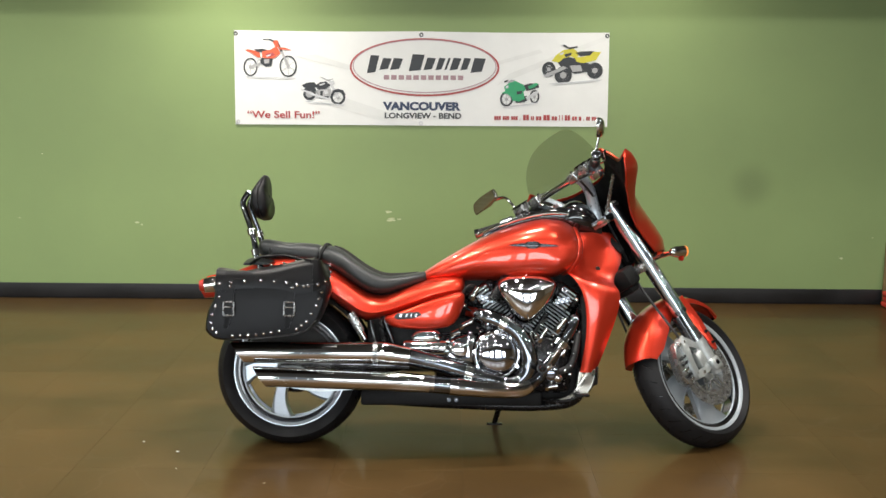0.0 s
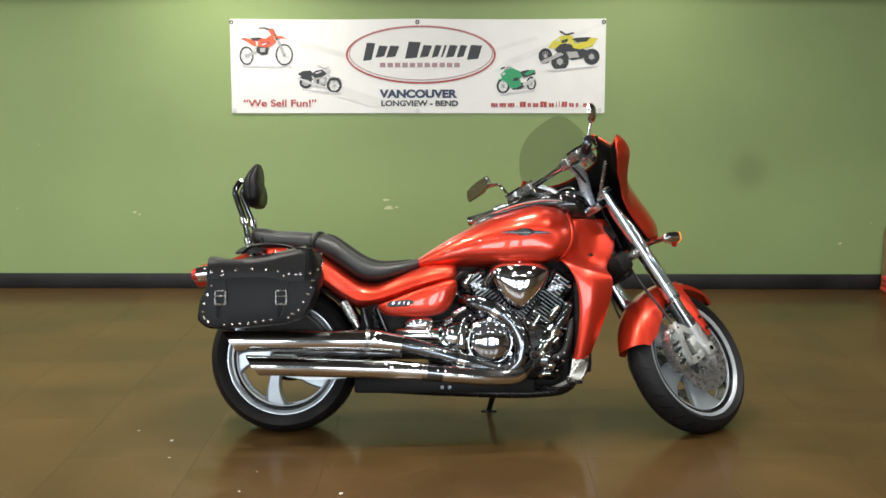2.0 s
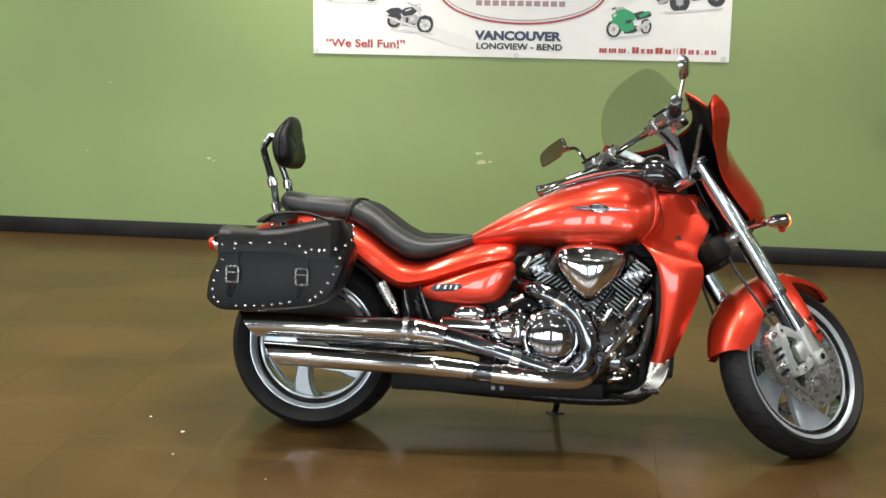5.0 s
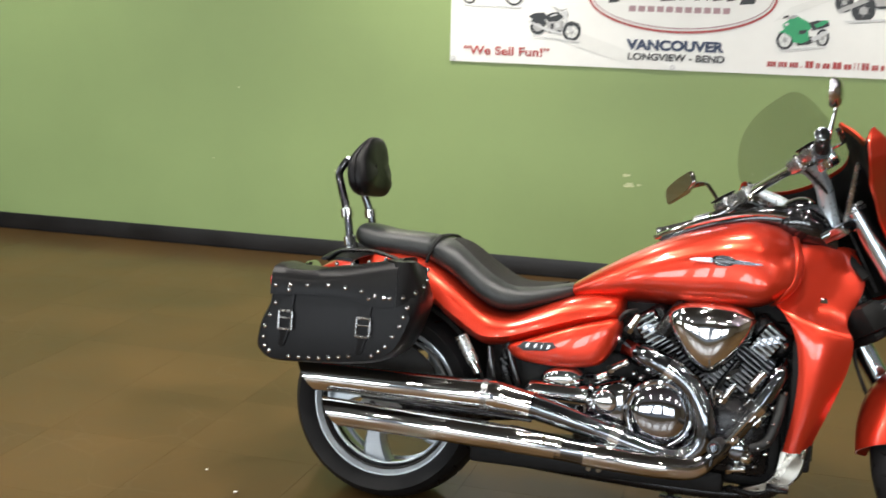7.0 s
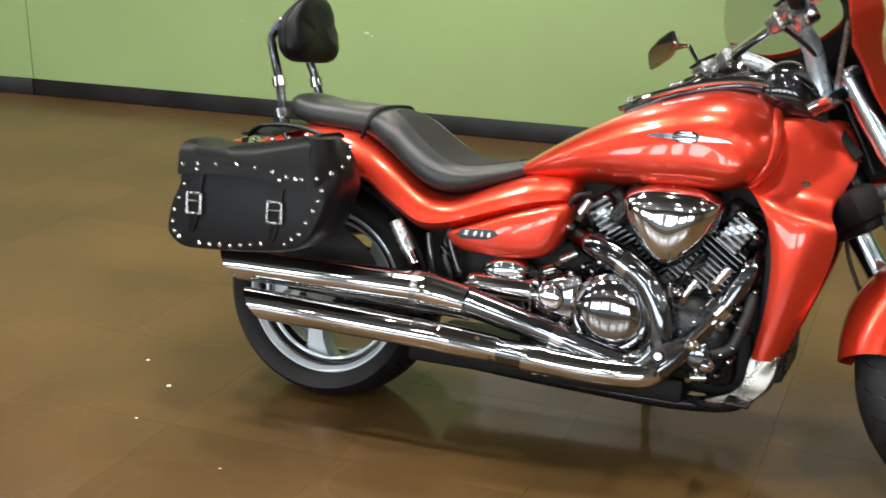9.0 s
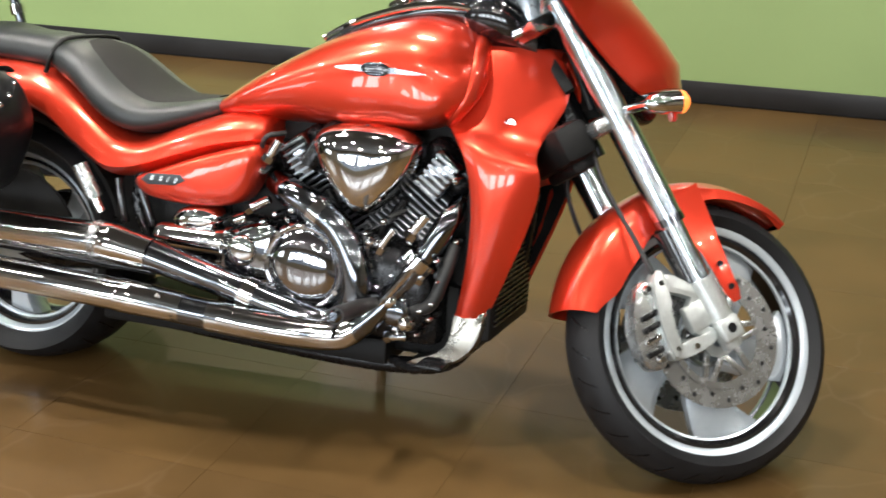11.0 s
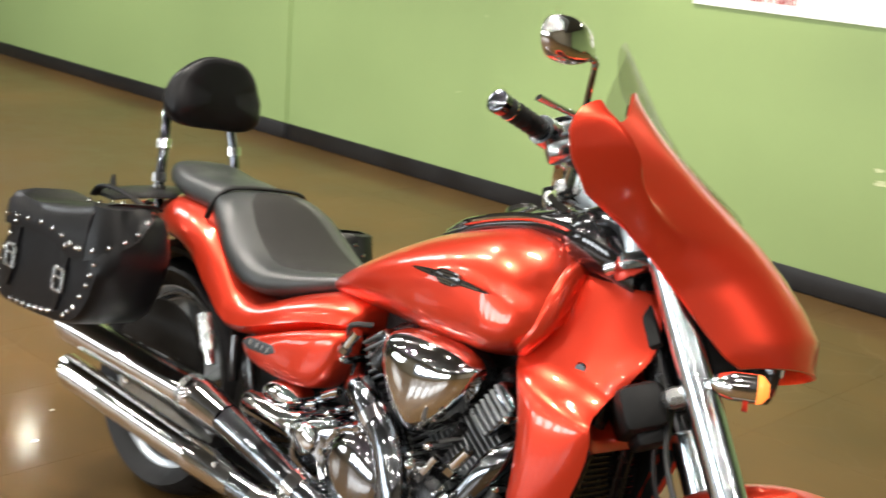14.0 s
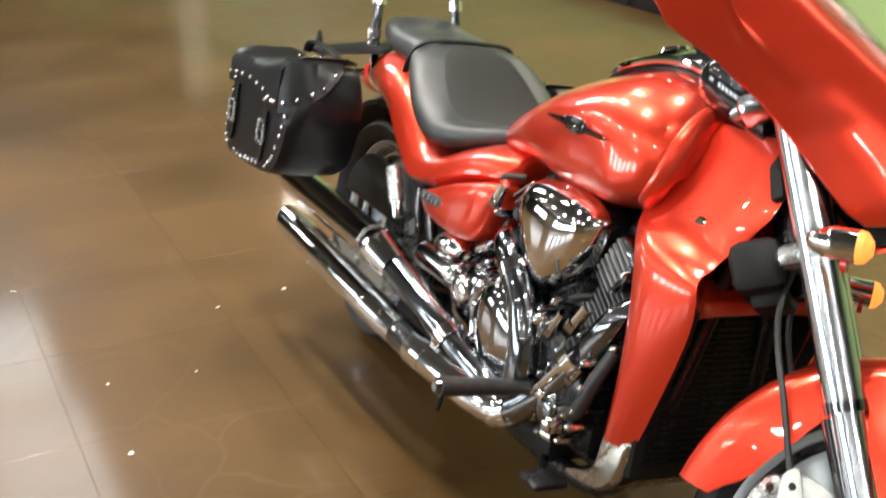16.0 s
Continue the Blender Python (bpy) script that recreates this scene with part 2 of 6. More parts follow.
def tube(points, radius, steps=6, n=14, bm=None, flat=1.0, cap=True):
    """A round tube along a smooth line; radius is a number or one for each given point."""
    line = spline(points, steps) if len(points) > 2 else [Vector(q) for q in points]
    if isinstance(radius, (int, float)):
        radii = [radius] * len(line)
    else:
        radii = [float(r) for r in np.interp(np.linspace(0, len(radius) - 1, len(line)), range(len(radius)), radius)]
    rings, up = [], Vector((0, 0, 1))
    for i, p in enumerate(line):
        d = (line[min(i + 1, len(line) - 1)] - line[max(i - 1, 0)]).normalized()
        side = d.cross(up)
        side = side.normalized() if side.length > 1e-3 else Vector((0, 1, 0))
        if i and side.dot(last) < 0:
            side.negate()
        last = side
        top = side.cross(d)
        rings.append([p + radii[i] * (math.cos(a) * side + flat * math.sin(a) * top) for a in (2 * math.pi * k / n for k in range(n))])
    return loft(rings, cap, bm=bm)


def lathe(profile, n=48, m=None, bm=None, close=False):
    """A profile of (radius, along y) turned about the y axis."""
    rings = [[(r * math.cos(2 * math.pi * k / n), y, r * math.sin(2 * math.pi * k / n)) for k in range(n)] for r, y in profile]
    if close:
        rings.append(rings[0])
    bm = loft(rings, cap=False, bm=bm)
    bmesh.ops.remove_doubles(bm, verts=bm.verts, dist=1e-5)
    if m is not None:
        bm.transform(m)
    return bm


def box(x0, x1, y0, y1, z0, z1, bevel=0.0, segments=2):
    bm = bmesh.new()
    bmesh.ops.create_cube(bm, size=1)
    for v in bm.verts:
        v.co = (x0 + (v.co.x + 0.5) * (x1 - x0), y0 + (v.co.y + 0.5) * (y1 - y0), z0 + (v.co.z + 0.5) * (z1 - z0))
    if bevel:
        bmesh.ops.bevel(bm, geom=list(bm.edges), offset=bevel, segments=segments, affect="EDGES", profile=0.5)
    return bm


def merge(*bms):
    out = bmesh.new()
    for b in bms:
        me = bpy.data.meshes.new("tmp")
        b.to_mesh(me)
        b.free()
        out.from_mesh(me)
        bpy.data.meshes.remove(me)
    return out


def round_outline(points, steps=5):
    """A smooth closed outline through the given corners."""
    p = [Vector(q) for q in points]
    n, out = len(p), []
    for k in range(n):
        a, b, c, d = p[k - 1], p[k], p[(k + 1) % n], p[(k + 2) % n]
        for s in range(steps):
            t = s / steps
            out.append(0.5 * (2 * b + (c - a) * t + (2 * a - 5 * b + 4 * c - d) * t * t + (3 * b - a - 3 * c + d) * t ** 3))
    return out


def dome(outline, y0, depth, layers=((1.0, 0.0), (1.0, 0.45), (0.95, 0.78), (0.8, 0.95), (0.45, 1.08)), steps=5, side=-1, rounder=0.85):
    """A bulged cover: an outline in x and z, standing out from y0 to the side by depth."""
    line = round_outline(outline, steps) if steps else [Vector(q) for q in outline]
    c = sum(line, Vector((0, 0))) / len(line)
    mean = sum((q - c).length for q in line) / len(line)
    rings = []
    for k, h in layers:
        ease = rounder * (1 - k)
        ring = []
        for q in line:
            d = (q - c).lerp((q - c).normalized() * mean, ease) * k
            ring.append((c.x + d.x, y0 + side * depth * h, c.y + d.y))
        rings.append(ring)
    return loft(rings)


def circle_outline(x, z, r, n=28):
    return [(x + r * math.cos(2 * math.pi * k / n), z + r * math.sin(2 * math.pi * k / n)) for k in range(n)]


def slab(outline, y0, y1, bevel=0.0):
    """A flat plate: an outline in x and z between two values of y."""
    bm = loft([[(x, y, z) for x, z in outline] for y in (y0, y1)])
    if bevel:
        edges = [e for e in bm.edges if abs(e.verts[0].co.y - e.verts[1].co.y) < 1e-6]
        bmesh.ops.bevel(bm, geom=edges, offset=bevel, segments=2, affect="EDGES", profile=0.5)
    return bm


def thing(name, m, label, category, group="", kind=""):
    ob = new(name)
    ob.matrix_basis = m
    ob.empty_display_size = 0.2
    return tagged(ob, label, category, group, kind)


# ---- the room ----
X0, X1, Y0, END, STUB, DEEP = -20.0, 7.0, -11.0, -10.0, -12.4, 2.0
tagged(part("wall_north", merge(box(END, X1 + 0.2, 0.0, 0.2, 0, CEIL), box(X0, STUB - 0.2, 0.0, 0.2, 0, CEIL)), WALL, smooth=0), "plain green painted showroom wall with pale scuffs", "wall", kind="structure")
wall_north = bpy.data.objects["wall_north"]
SEAM = -4.2
tagged(part("trim", box(END + 0.003, SEAM, -0.012, -0.0005, 0.104, 2.35), WALL, smooth=0), "green painted wall lining standing slightly proud", "wall panel", kind="structure")
tagged(part("baseboard", merge(box(SEAM, X1, -0.009, 0, 0, 0.102, 0.003), box(END + 0.002, SEAM, -0.022, 0, 0, 0.1, 0.003)), BASE), "black rubber cove base along the wall", "baseboard", kind="structure")
tagged(part("wall_west", box(X0 - 0.2, X0, Y0, 0.2, 0, CEIL), WALL, smooth=0), "green painted end wall", "wall", kind="structure")
tagged(part("wall_alcove", merge(box(STUB, END + 0.2, DEEP, DEEP + 0.2, 0, CEIL), box(END, END + 0.2, 0.201, DEEP, 0, CEIL)), WALL, smooth=0), "green painted walls of the recess beyond the corner", "wall", kind="structure")
tagged(part("wall_stub", box(STUB - 0.198, STUB, -0.92, DEEP + 0.2, 0, CEIL), WALL, smooth=0), "green painted wall stub closing the recess", "wall", kind="structure")
tagged(part("wall_east", box(X1, X1 + 0.2, Y0, 0, 0, CEIL), DARKWALL, smooth=0), "plain painted end wall", "wall", kind="structure")
tagged(part("wall_south", merge(box(X0, X1, Y0 - 0.2, Y0, 0, 0.45), box(X0, X1, Y0 - 0.2, Y0, 2.75, CEIL), box(X0, -5.6, Y0 - 0.2, Y0, 0.45, 2.75),
                                box(3.2, X1, Y0 - 0.2, Y0, 0.45, 2.75)), DARKWALL, smooth=0), "plain wall with a wide shop window", "wall", kind="structure")
tagged(part("ceiling", box(X0 - 0.2, X1 + 0.2, Y0 - 0.2, DEEP + 0.2, CEIL, CEIL + 0.15), CEILING, smooth=0), "dark painted showroom ceiling", "ceiling", kind="structure")
tagged(part("soffit", box(X0, X1, -2.2, DEEP, 2.72, CEIL - 0.002), CEILING, smooth=0), "dark painted soffit over the wall", "soffit", kind="structure")
tagged(part("baseboard", box(STUB, STUB + 0.012, -0.62, DEEP, 0, 0.035, 0.003), BASE), "thin dark base along the wall stub", "baseboard", kind="structure")
tagged(part("pilaster", box(STUB - 0.2, STUB + 0.05, -0.95, -0.62, 0, 2.7, 0.004), PALE), "pale painted end post of the wall stub", "post", kind="structure")
tagged(part("floor", box(X0 - 0.2, X1 + 0.2, Y0 - 0.2, DEEP, -0.12, -0.004), GROUT, smooth=0), "polished brown stained floor in large square tiles", "floor", kind="structure")
floor_ob = bpy.data.objects["floor"]

# pale scuffs on the wall: small irregular flakes of filler
for sx, sz, sr in ((-0.21, 0.60, 0.022), (-0.19, 0.545, 0.03), (-0.14, 0.55, 0.014), (-2.68, 0.54, 0.008), (-1.89, 0.515, 0.016), (-2.51, 0.97, 0.007), (2.82, 0.31, 0.014), (3.02, 0.45, 0.007), (-1.86, 0.50, 0.01)):
    pts = []
    for k in range(14):
        a = 2 * math.pi * k / 14
        r = sr * random.uniform(0.35, 1.0)
        pts.append((sx + 1.3 * r * math.cos(a), sz + 0.55 * r * math.sin(a)))
    part("paint_scuff", slab(pts, -0.0015, -0.0001), SCUFF, wall_north, smooth=0)


# ---- the motorcycle: x forward from the rear axle, y to its left, z up, leaning on its side stand ----
RIDE = Matrix.Translation((-0.455, -3.19, 0)) @ pose(0, 0, 0, 0, 0, 0.4) @ pose(0, 0, 0, -10.3)
STEER = Matrix.Translation((1.645, 0, 0.315)) @ pose(0, 0, 0, 0, -32.6) @ pose(0, 0, 0, 0, 0, 43.0)
bike = thing("motorcycle", RIDE, "red-orange cruiser motorcycle with chrome engine leaning on its side stand", "motorcycle")
FLIP = Matrix.Diagonal((1, -1, 1, 1))


def both(name, make, mat, parent, label="", smooth=35.0, m=None, names=None):
    """A part and its mirror image on the other side."""
    a = part(name, make(), mat, parent, label, smooth, m)
    mm = FLIP if m is None else m @ FLIP
    b = part(name, make(), mat, parent, label, smooth, mm)
    return a, b


# wheels
def tyre_profile(r, half, rim):
    pts = [(rim, -half * 0.72), (rim + 0.012, -half * 0.86)]
    for k in range(9):
        a = radians(-72 + 18 * k)
        pts.append((r - 0.055 + 0.055 * math.cos(a) * (1 if abs(a) > 1 else 1), half * math.sin(a) / math.sin(radians(72)) * 0.99))
    pts += [(rim + 0.012, half * 0.86), (rim, half * 0.72)]
    inner = [(rim - 0.006, half * 0.6), (rim - 0.006, -half * 0.6)]
    return pts + inner


def wheel(name, r, half, rim, m, spokes, label, groove_rows, broad=1.0):
    w = part(name, lathe([(0.05, -half * 0.5), (0.06, -half * 0.55), (0.06, half * 0.55), (0.05, half * 0.5), (0.0, half * 0.5)], 32), SATIN, bike, label, m=m)
    part("tyre", lathe(tyre_profile(r, half, rim), 72, close=True), RUBBER, w, m=m)
    hr = rim - 0.002
    rm = part("rim", lathe([(hr - 0.030, -half * 0.5), (hr - 0.020, -half * 0.62), (hr - 0.006, -half * 0.62), (hr - 0.006, half * 0.62), (hr - 0.020, half * 0.62), (hr - 0.030, half * 0.5)], 64, close=True), GLOSSBLACK, w, "rim barrel", m=m)
    for sg in (-1, 1):
        part("rim_lip", lathe([(hr - 0.014, sg * half * 0.56), (hr - 0.011, sg * half * 0.66), (hr - 0.001, sg * half * 0.74), (hr + 0.005, sg * half * 0.74), (hr + 0.006, sg * half * 0.66), (hr - 0.004, sg * half * 0.56)], 64, close=True), SILVER, w, "bright silver rim lip", m=m)
    for sg in (-1, 1):
        part("inner_ring", lathe([(hr - 0.034, sg * half * 0.40), (hr - 0.034, sg * half * 0.50), (hr - 0.027, sg * half * 0.52), (hr - 0.026, sg * half * 0.40)], 64, close=True), SILVER, w, "thin silver ring inside the rim", m=m)
    for k in range(spokes):
        a0 = 2 * math.pi * k / spokes + 0.35
        rings = []
        for s in range(7):
            t = s / 6
            rr = 0.05 + t * (hr - 0.03 - 0.05)
            a = a0 + 0.42 * t
            wd = broad * (0.024 + 0.026 * t ** 2)
            th = half * 0.34 - 0.006 * t
            c = Vector((rr * math.cos(a), 0, rr * math.sin(a)))
            tang = Vector((-math.sin(a), 0, math.cos(a)))
            y = Vector((0, 1, 0))
            rings.append([c + tang * wd * p + y * th * q for p, q in ((-1, -0.5), (-0.7, -1), (0.7, -1), (1, -0.5), (1, 0.5), (0.7, 1), (-0.7, 1), (-1, 0.5))])
        part("spoke", loft(rings), SILVER, w, m=m, smooth=30)
    # rain grooves of the tread
    groove = []
    for k in range(groove_rows):
        a = 2 * math.pi * k / groove_rows
        for sg in (-1, 1):
            rings = []
            for s in range(5):
                t = s / 4
                y = sg * half * (0.18 + 0.6 * t)
                sn = max(-1.0, min(1.0, y / (half * 0.99) * math.sin(radians(72))))
                rr = r - 0.055 + 0.055 * math.sqrt(1 - sn * sn) + 0.0006
                b = a + 0.10 * t + (0.5 * 2 * math.pi / groove_rows if sg > 0 else 0)
                rings.append([(rr * math.cos(b + d), y, rr * math.sin(b + d)) for d in (-0.007, 0.007)])
            groove.append(loft(rings, closed=False, cap=False))
    tagged(part("tread_groove", merge(*groove), BLACK, w, m=m, smooth=0), "fine grooves of the tread", kind="stuff")
    return w


REAR_AXLE = Matrix.Translation((0, 0, 0.302))
rear = wheel("rear_wheel", 0.312, 0.12, 0.232, REAR_AXLE, 5, "wide rear wheel with silver spokes", 26)
FRONT_AXLE = STEER @ Matrix.Translation((0.032, 0, -0.058))
front = wheel("front_wheel", 0.309, 0.066, 0.248, FRONT_AXLE, 5, "front wheel with silver spokes turned to the left", 30, 1.75)


# brake discs with holes read as rings of small dark plugs
def disc(parent, y, r, m):
    d = part("brake_disc", lathe([(r, y - 0.002), (r, y + 0.002), (r - 0.042, y + 0.002), (r - 0.042, y - 0.002)], 48, close=True), SATIN, parent, "drilled steel brake disc", m=m)
    hole = lathe([(0.0, -0.0028), (0.005, -0.0028), (0.005, 0.0028), (0.0, 0.0028)], 10)
    me = None
    for k in range(20):
        a = 2 * math.pi * k / 20
        rr = r - 0.015 - 0.014 * (k % 2)
        mm = m @ Matrix.Translation((rr * math.cos(a), y, rr * math.sin(a)))
        if me is None:
            first = part("disc_hole", hole, BLACK, d, m=None)
            first.matrix_basis = mm
            me = first.data
        else:
            shared("disc_hole", me, d, mm)
    s = 1 if y > 0 else -1
    spider = [lathe([(0.020, y), (0.020, y + s * 0.009), (0.042, y + s * 0.009), (0.042, y)], 30, close=True), lathe([(r - 0.054, y - 0.003), (r - 0.054, y + s * 0.006), (r - 0.040, y + s * 0.006), (r - 0.040, y - 0.003)], 40, close=True)]
    part("disc_carrier", merge(*spider[1:]), SATIN, d, "silver disc carrier ring", m=m)
    part("disc_hub", spider[0], CAST, d, m=m)
    arm_me = None
    for k in range(12):
        a, b = 2 * math.pi * (k // 2) / 6 + 0.3, 0.45 if k % 2 else -0.45
        p, q = Vector((0.038 * math.cos(a), 0.038 * math.sin(a))), Vector(((r - 0.046) * math.cos(a + b), (r - 0.046) * math.sin(a + b)))
        w = Vector((-(q - p).y, (q - p).x)).normalized() * 0.0065
        part("carrier_arm", slab([p + w, q + w, q - w, p - w], y + s * 0.001, y + s * 0.007, 0.001), SATIN, d, m=m)


disc(bike, -0.078, 0.150, FRONT_AXLE)
disc(bike, 0.078, 0.150, FRONT_AXLE)

# swing arm, drive housing, rear fender and shock canister
part("swing_arm", merge(tube([(0.02, -0.165, 0.30), (0.2, -0.175, 0.305), (0.45, -0.16, 0.33), (0.58, -0.12, 0.35)], 0.026, n=12), tube([(0.02, 0.165, 0.30), (0.25, 0.17, 0.31), (0.58, 0.12, 0.35)], 0.026, n=12)), BLACK, bike)
bracket = part("axle_bracket", slab(round_outline([(-0.045, 0.31), (0.02, 0.34), (0.10, 0.30), (0.30, 0.262), (0.30, 0.235), (0.13, 0.222), (0.0, 0.24), (-0.05, 0.27)], 4), -0.165, -0.195, 0.004), CAST, bike, "pale cast axle bracket")
part("axle_nut", lathe([(0, -0.215), (0.016, -0.215), (0.018, -0.21), (0.018, -0.19), (0, -0.19)], 6, Matrix.Translation((0.0, 0, 0.302))), CHROME, bracket)
for bx, bz in ((0.10, 0.248), (0.27, 0.246)):
    part("bracket_boss", lathe([(0, -0.205), (0.014, -0.205), (0.016, -0.20), (0.016, -0.19), (0, -0.19)], 16, Matrix.Translation((bx, 0, bz))), CAST, bracket)
rings = []
for k in range(15):
    a = radians(18 + 9.2 * k)
    c, s = math.cos(a), math.sin(a)
    row = []
    for rr, y in ((0.325, -0.125), (0.338, -0.128), (0.352, -0.09), (0.358, 0.0), (0.352, 0.09), (0.338, 0.128), (0.325, 0.125), (0.343, 0.085), (0.349, 0.0), (0.343, -0.085)):
        row.append((rr * c, y, 0.302 + rr * s))
    rings.append(row)
# flat black plate, added to hide the upper spokes
part("spoke_plate", slab([(0.198 * math.cos(radians(a)), 0.302 + 0.198 * math.sin(radians(a))) for a in range(18, 163, 6)], -0.128, -0.118, 0.003), MATTBLACK, bike, "added flat black plate over the upper rear spokes")
part("rear_fender", loft(rings), MATTBLACK, bike, "black inner rear fender")
both("frame_strut", lambda: tube([(0.42, -0.13, 0.60), (0.38, -0.15, 0.48), (0.42, -0.15, 0.36)], 0.014, n=10), BLACK, bike)
can = part("shock_canister", tube([(0.256, -0.205, 0.540), (0.300, -0.205, 0.465)], 0.0185, n=18), SATIN, bike, "silver shock reservoir")
part("canister_cap", tube([(0.300, -0.205, 0.465), (0.318, -0.205, 0.435)], [0.014, 0.012], n=14), CHROME, can)
part("frame_rail", merge(tube([(0.30, -0.14, 0.19), (0.7, -0.145, 0.17), (1.06, -0.14, 0.165), (1.2, -0.12, 0.21), (1.26, -0.09, 0.4), (1.30, -0.05, 0.7)], 0.02, n=12),
                         tube([(0.30, 0.14, 0.19), (0.7, 0.145, 0.17), (1.06, 0.14, 0.165), (1.2, 0.12, 0.21), (1.26, 0.09, 0.4), (1.30, 0.05, 0.7)], 0.02, n=12)), BLACK, bike)
part("frame_block", merge(box(0.32, 0.62, -0.13, 0.13, 0.30, 0.56, 0.02), box(0.30, 1.04, -0.17, 0.15, 0.165, 0.225, 0.01)), MATTBLACK, bike)
part("frame_core", merge(box(0.55, 1.20, -0.075, 0.075, 0.50, 0.72, 0.02), box(1.02, 1.22, -0.10, 0.10, 0.25, 0.66, 0.02), box(0.30, 0.75, -0.09, 0.09, 0.50, 0.64, 0.02), box(0.52, 0.84, -0.12, 0.12, 0.36, 0.53, 0.02), box(0.98, 1.19, -0.12, 0.12, 0.185, 0.36, 0.02)), MATTBLACK, bike, "black frame backbone")
for fx in (0.66, 0.69):
    part("rail_bolt", lathe([(0, -0.178), (0.008, -0.178), (0.009, -0.17), (0, -0.17)], 12, Matrix.Translation((fx, 0, 0.19))), CHROME, bike)


drive = part("drive_housing", lathe([(0, 0.085), (0.085, 0.085), (0.105, 0.10), (0.11, 0.12), (0.095, 0.155), (0.05, 0.175), (0, 0.178)], 36, Matrix.Translation((0, 0, 0.302))), BLACK, bike, "round black shaft drive housing")
part("drive_shaft_cover", tube([(0.07, 0.14, 0.31), (0.3, 0.145, 0.325), (0.55, 0.12, 0.345)], [0.05, 0.042, 0.04], n=16), BLACK, drive)


# painted bodywork
def ledge_ring(x, low, top, half, n=28, e=2.4):
    """A section with a sloping shoulder, widest below its middle."""
    d, pts = top - low, []
    for k in range(n):
        a = 2 * math.pi * k / n
        c, s = math.cos(a), math.sin(a)
        y, z = math.copysign(abs(c) ** 0.5, c), math.copysign(abs(s) ** 0.62, s)
        y *= 1 - 0.20 * max(0.0, 0.5 + 0.5 * z - 0.35) / 0.65 - 0.12 * max(0.0, -z) ** 2
        pts.append((x, half * y, low + d * (0.5 + 0.5 * z)))
    return pts


def body(rows, e=2.4, n=28, sub=3, ring=None):
    rows = [Vector(r) for r in rows]
    line = []
    p = [2 * rows[0] - rows[1], *rows, 2 * rows[-1] - rows[-2]]
    for k in range(1, len(p) - 2):
        for s in range(sub):
            t = s / sub
            line.append(0.5 * (2 * p[k] + (p[k + 1] - p[k - 1]) * t + (2 * p[k - 1] - 5 * p[k] + 4 * p[k + 1] - p[k + 2]) * t * t
                               + (3 * p[k] - p[k - 1] - 3 * p[k + 1] + p[k + 2]) * t ** 3))
    line.append(p[-2])
    return loft([(ring or superring)(*q, n=n, e=e) for q in line])


def tank_ring(x, z0, z1, w, n=48, e=2.3):
    """A section of the tank; towards the front it turns pear-shaped, full below and swept back there."""
    f = min(1.0, max(0.0, (x - 0.94) / 0.26))
    f = f * f * (3 - 2 * f)
    g = min(1.0, max(0.0, (x - 0.70) / 0.25))
    g = g * g * (3 - 2 * g)
    ring = []
    for i in range(n):
        a = 2 * math.pi * i / n
        c, s = math.cos(a), math.sin(a)
        k = e + (1.2 * g if s < 0 else 0.0)
        z = math.copysign(abs(s) ** (2 / k), s)
        y = math.copysign(abs(c) ** (2 / k), c) * (1 - 0.20 * f ** 2.5 * z)
        ring.append((x - f * (0.085 * max(0.0, -z - 0.15) ** 1.6 + 0.03 * max(0.0, z - 0.4)), w * y, (z0 + z1) / 2 + (z1 - z0) / 2 * z))
    return ring


tank = part("fuel_tank", body([(0.545, 0.672, 0.712, 0.085), (0.62, 0.668, 0.762, 0.13), (0.72, 0.672, 0.822, 0.163), (0.84, 0.676, 0.882, 0.188), (0.96, 0.68, 0.923, 0.206),
                               (1.05, 0.683, 0.943, 0.207), (1.10, 0.686, 0.943, 0.205), (1.14, 0.691, 0.939, 0.195), (1.17, 0.697, 0.930, 0.178), (1.190, 0.705, 0.917, 0.158), (1.202, 0.718, 0.90, 0.134), (1.208, 0.745, 0.875, 0.098)], 2.3, 48, 4, tank_ring), PAINT, bike,
            "red-orange painted fuel tank", 60)
part("tank_lip", body([(1.188, 0.702, 0.918, 0.160), (1.195, 0.698, 0.921, 0.158), (1.204, 0.698, 0.918, 0.149), (1.209, 0.703, 0.910, 0.140), (1.212, 0.714, 0.90, 0.128)], 2.3, 48, 3, tank_ring), PAINT, tank, "raised lip round the tank's front edge", smooth=60)
part("tail_cowl", body([(-0.27, 0.655, 0.695, 0.06), (-0.2, 0.65, 0.73, 0.10), (-0.08, 0.645, 0.768, 0.148), (0.05, 0.645, 0.766, 0.18), (0.14, 0.615, 0.745, 0.19), (0.20, 0.57, 0.715, 0.197), (0.25, 0.537, 0.682, 0.199), (0.295, 0.514, 0.648, 0.204), (0.335, 0.508, 0.626, 0.206),
                        (0.40, 0.522, 0.622, 0.206), (0.50, 0.555, 0.66, 0.204), (0.60, 0.590, 0.692, 0.198), (0.67, 0.608, 0.70, 0.188), (0.708, 0.618, 0.70, 0.170), (0.722, 0.63, 0.69, 0.13)], ring=ledge_ring), PAINT, bike, "red-orange painted tail and seat cowl", 50)
side_out = [(0.394, 0.522), (0.45, 0.548), (0.53, 0.579), (0.62, 0.61), (0.70, 0.63), (0.722, 0.615), (0.717, 0.575), (0.695, 0.522), (0.658, 0.489), (0.58, 0.476), (0.49, 0.476), (0.42, 0.488)]
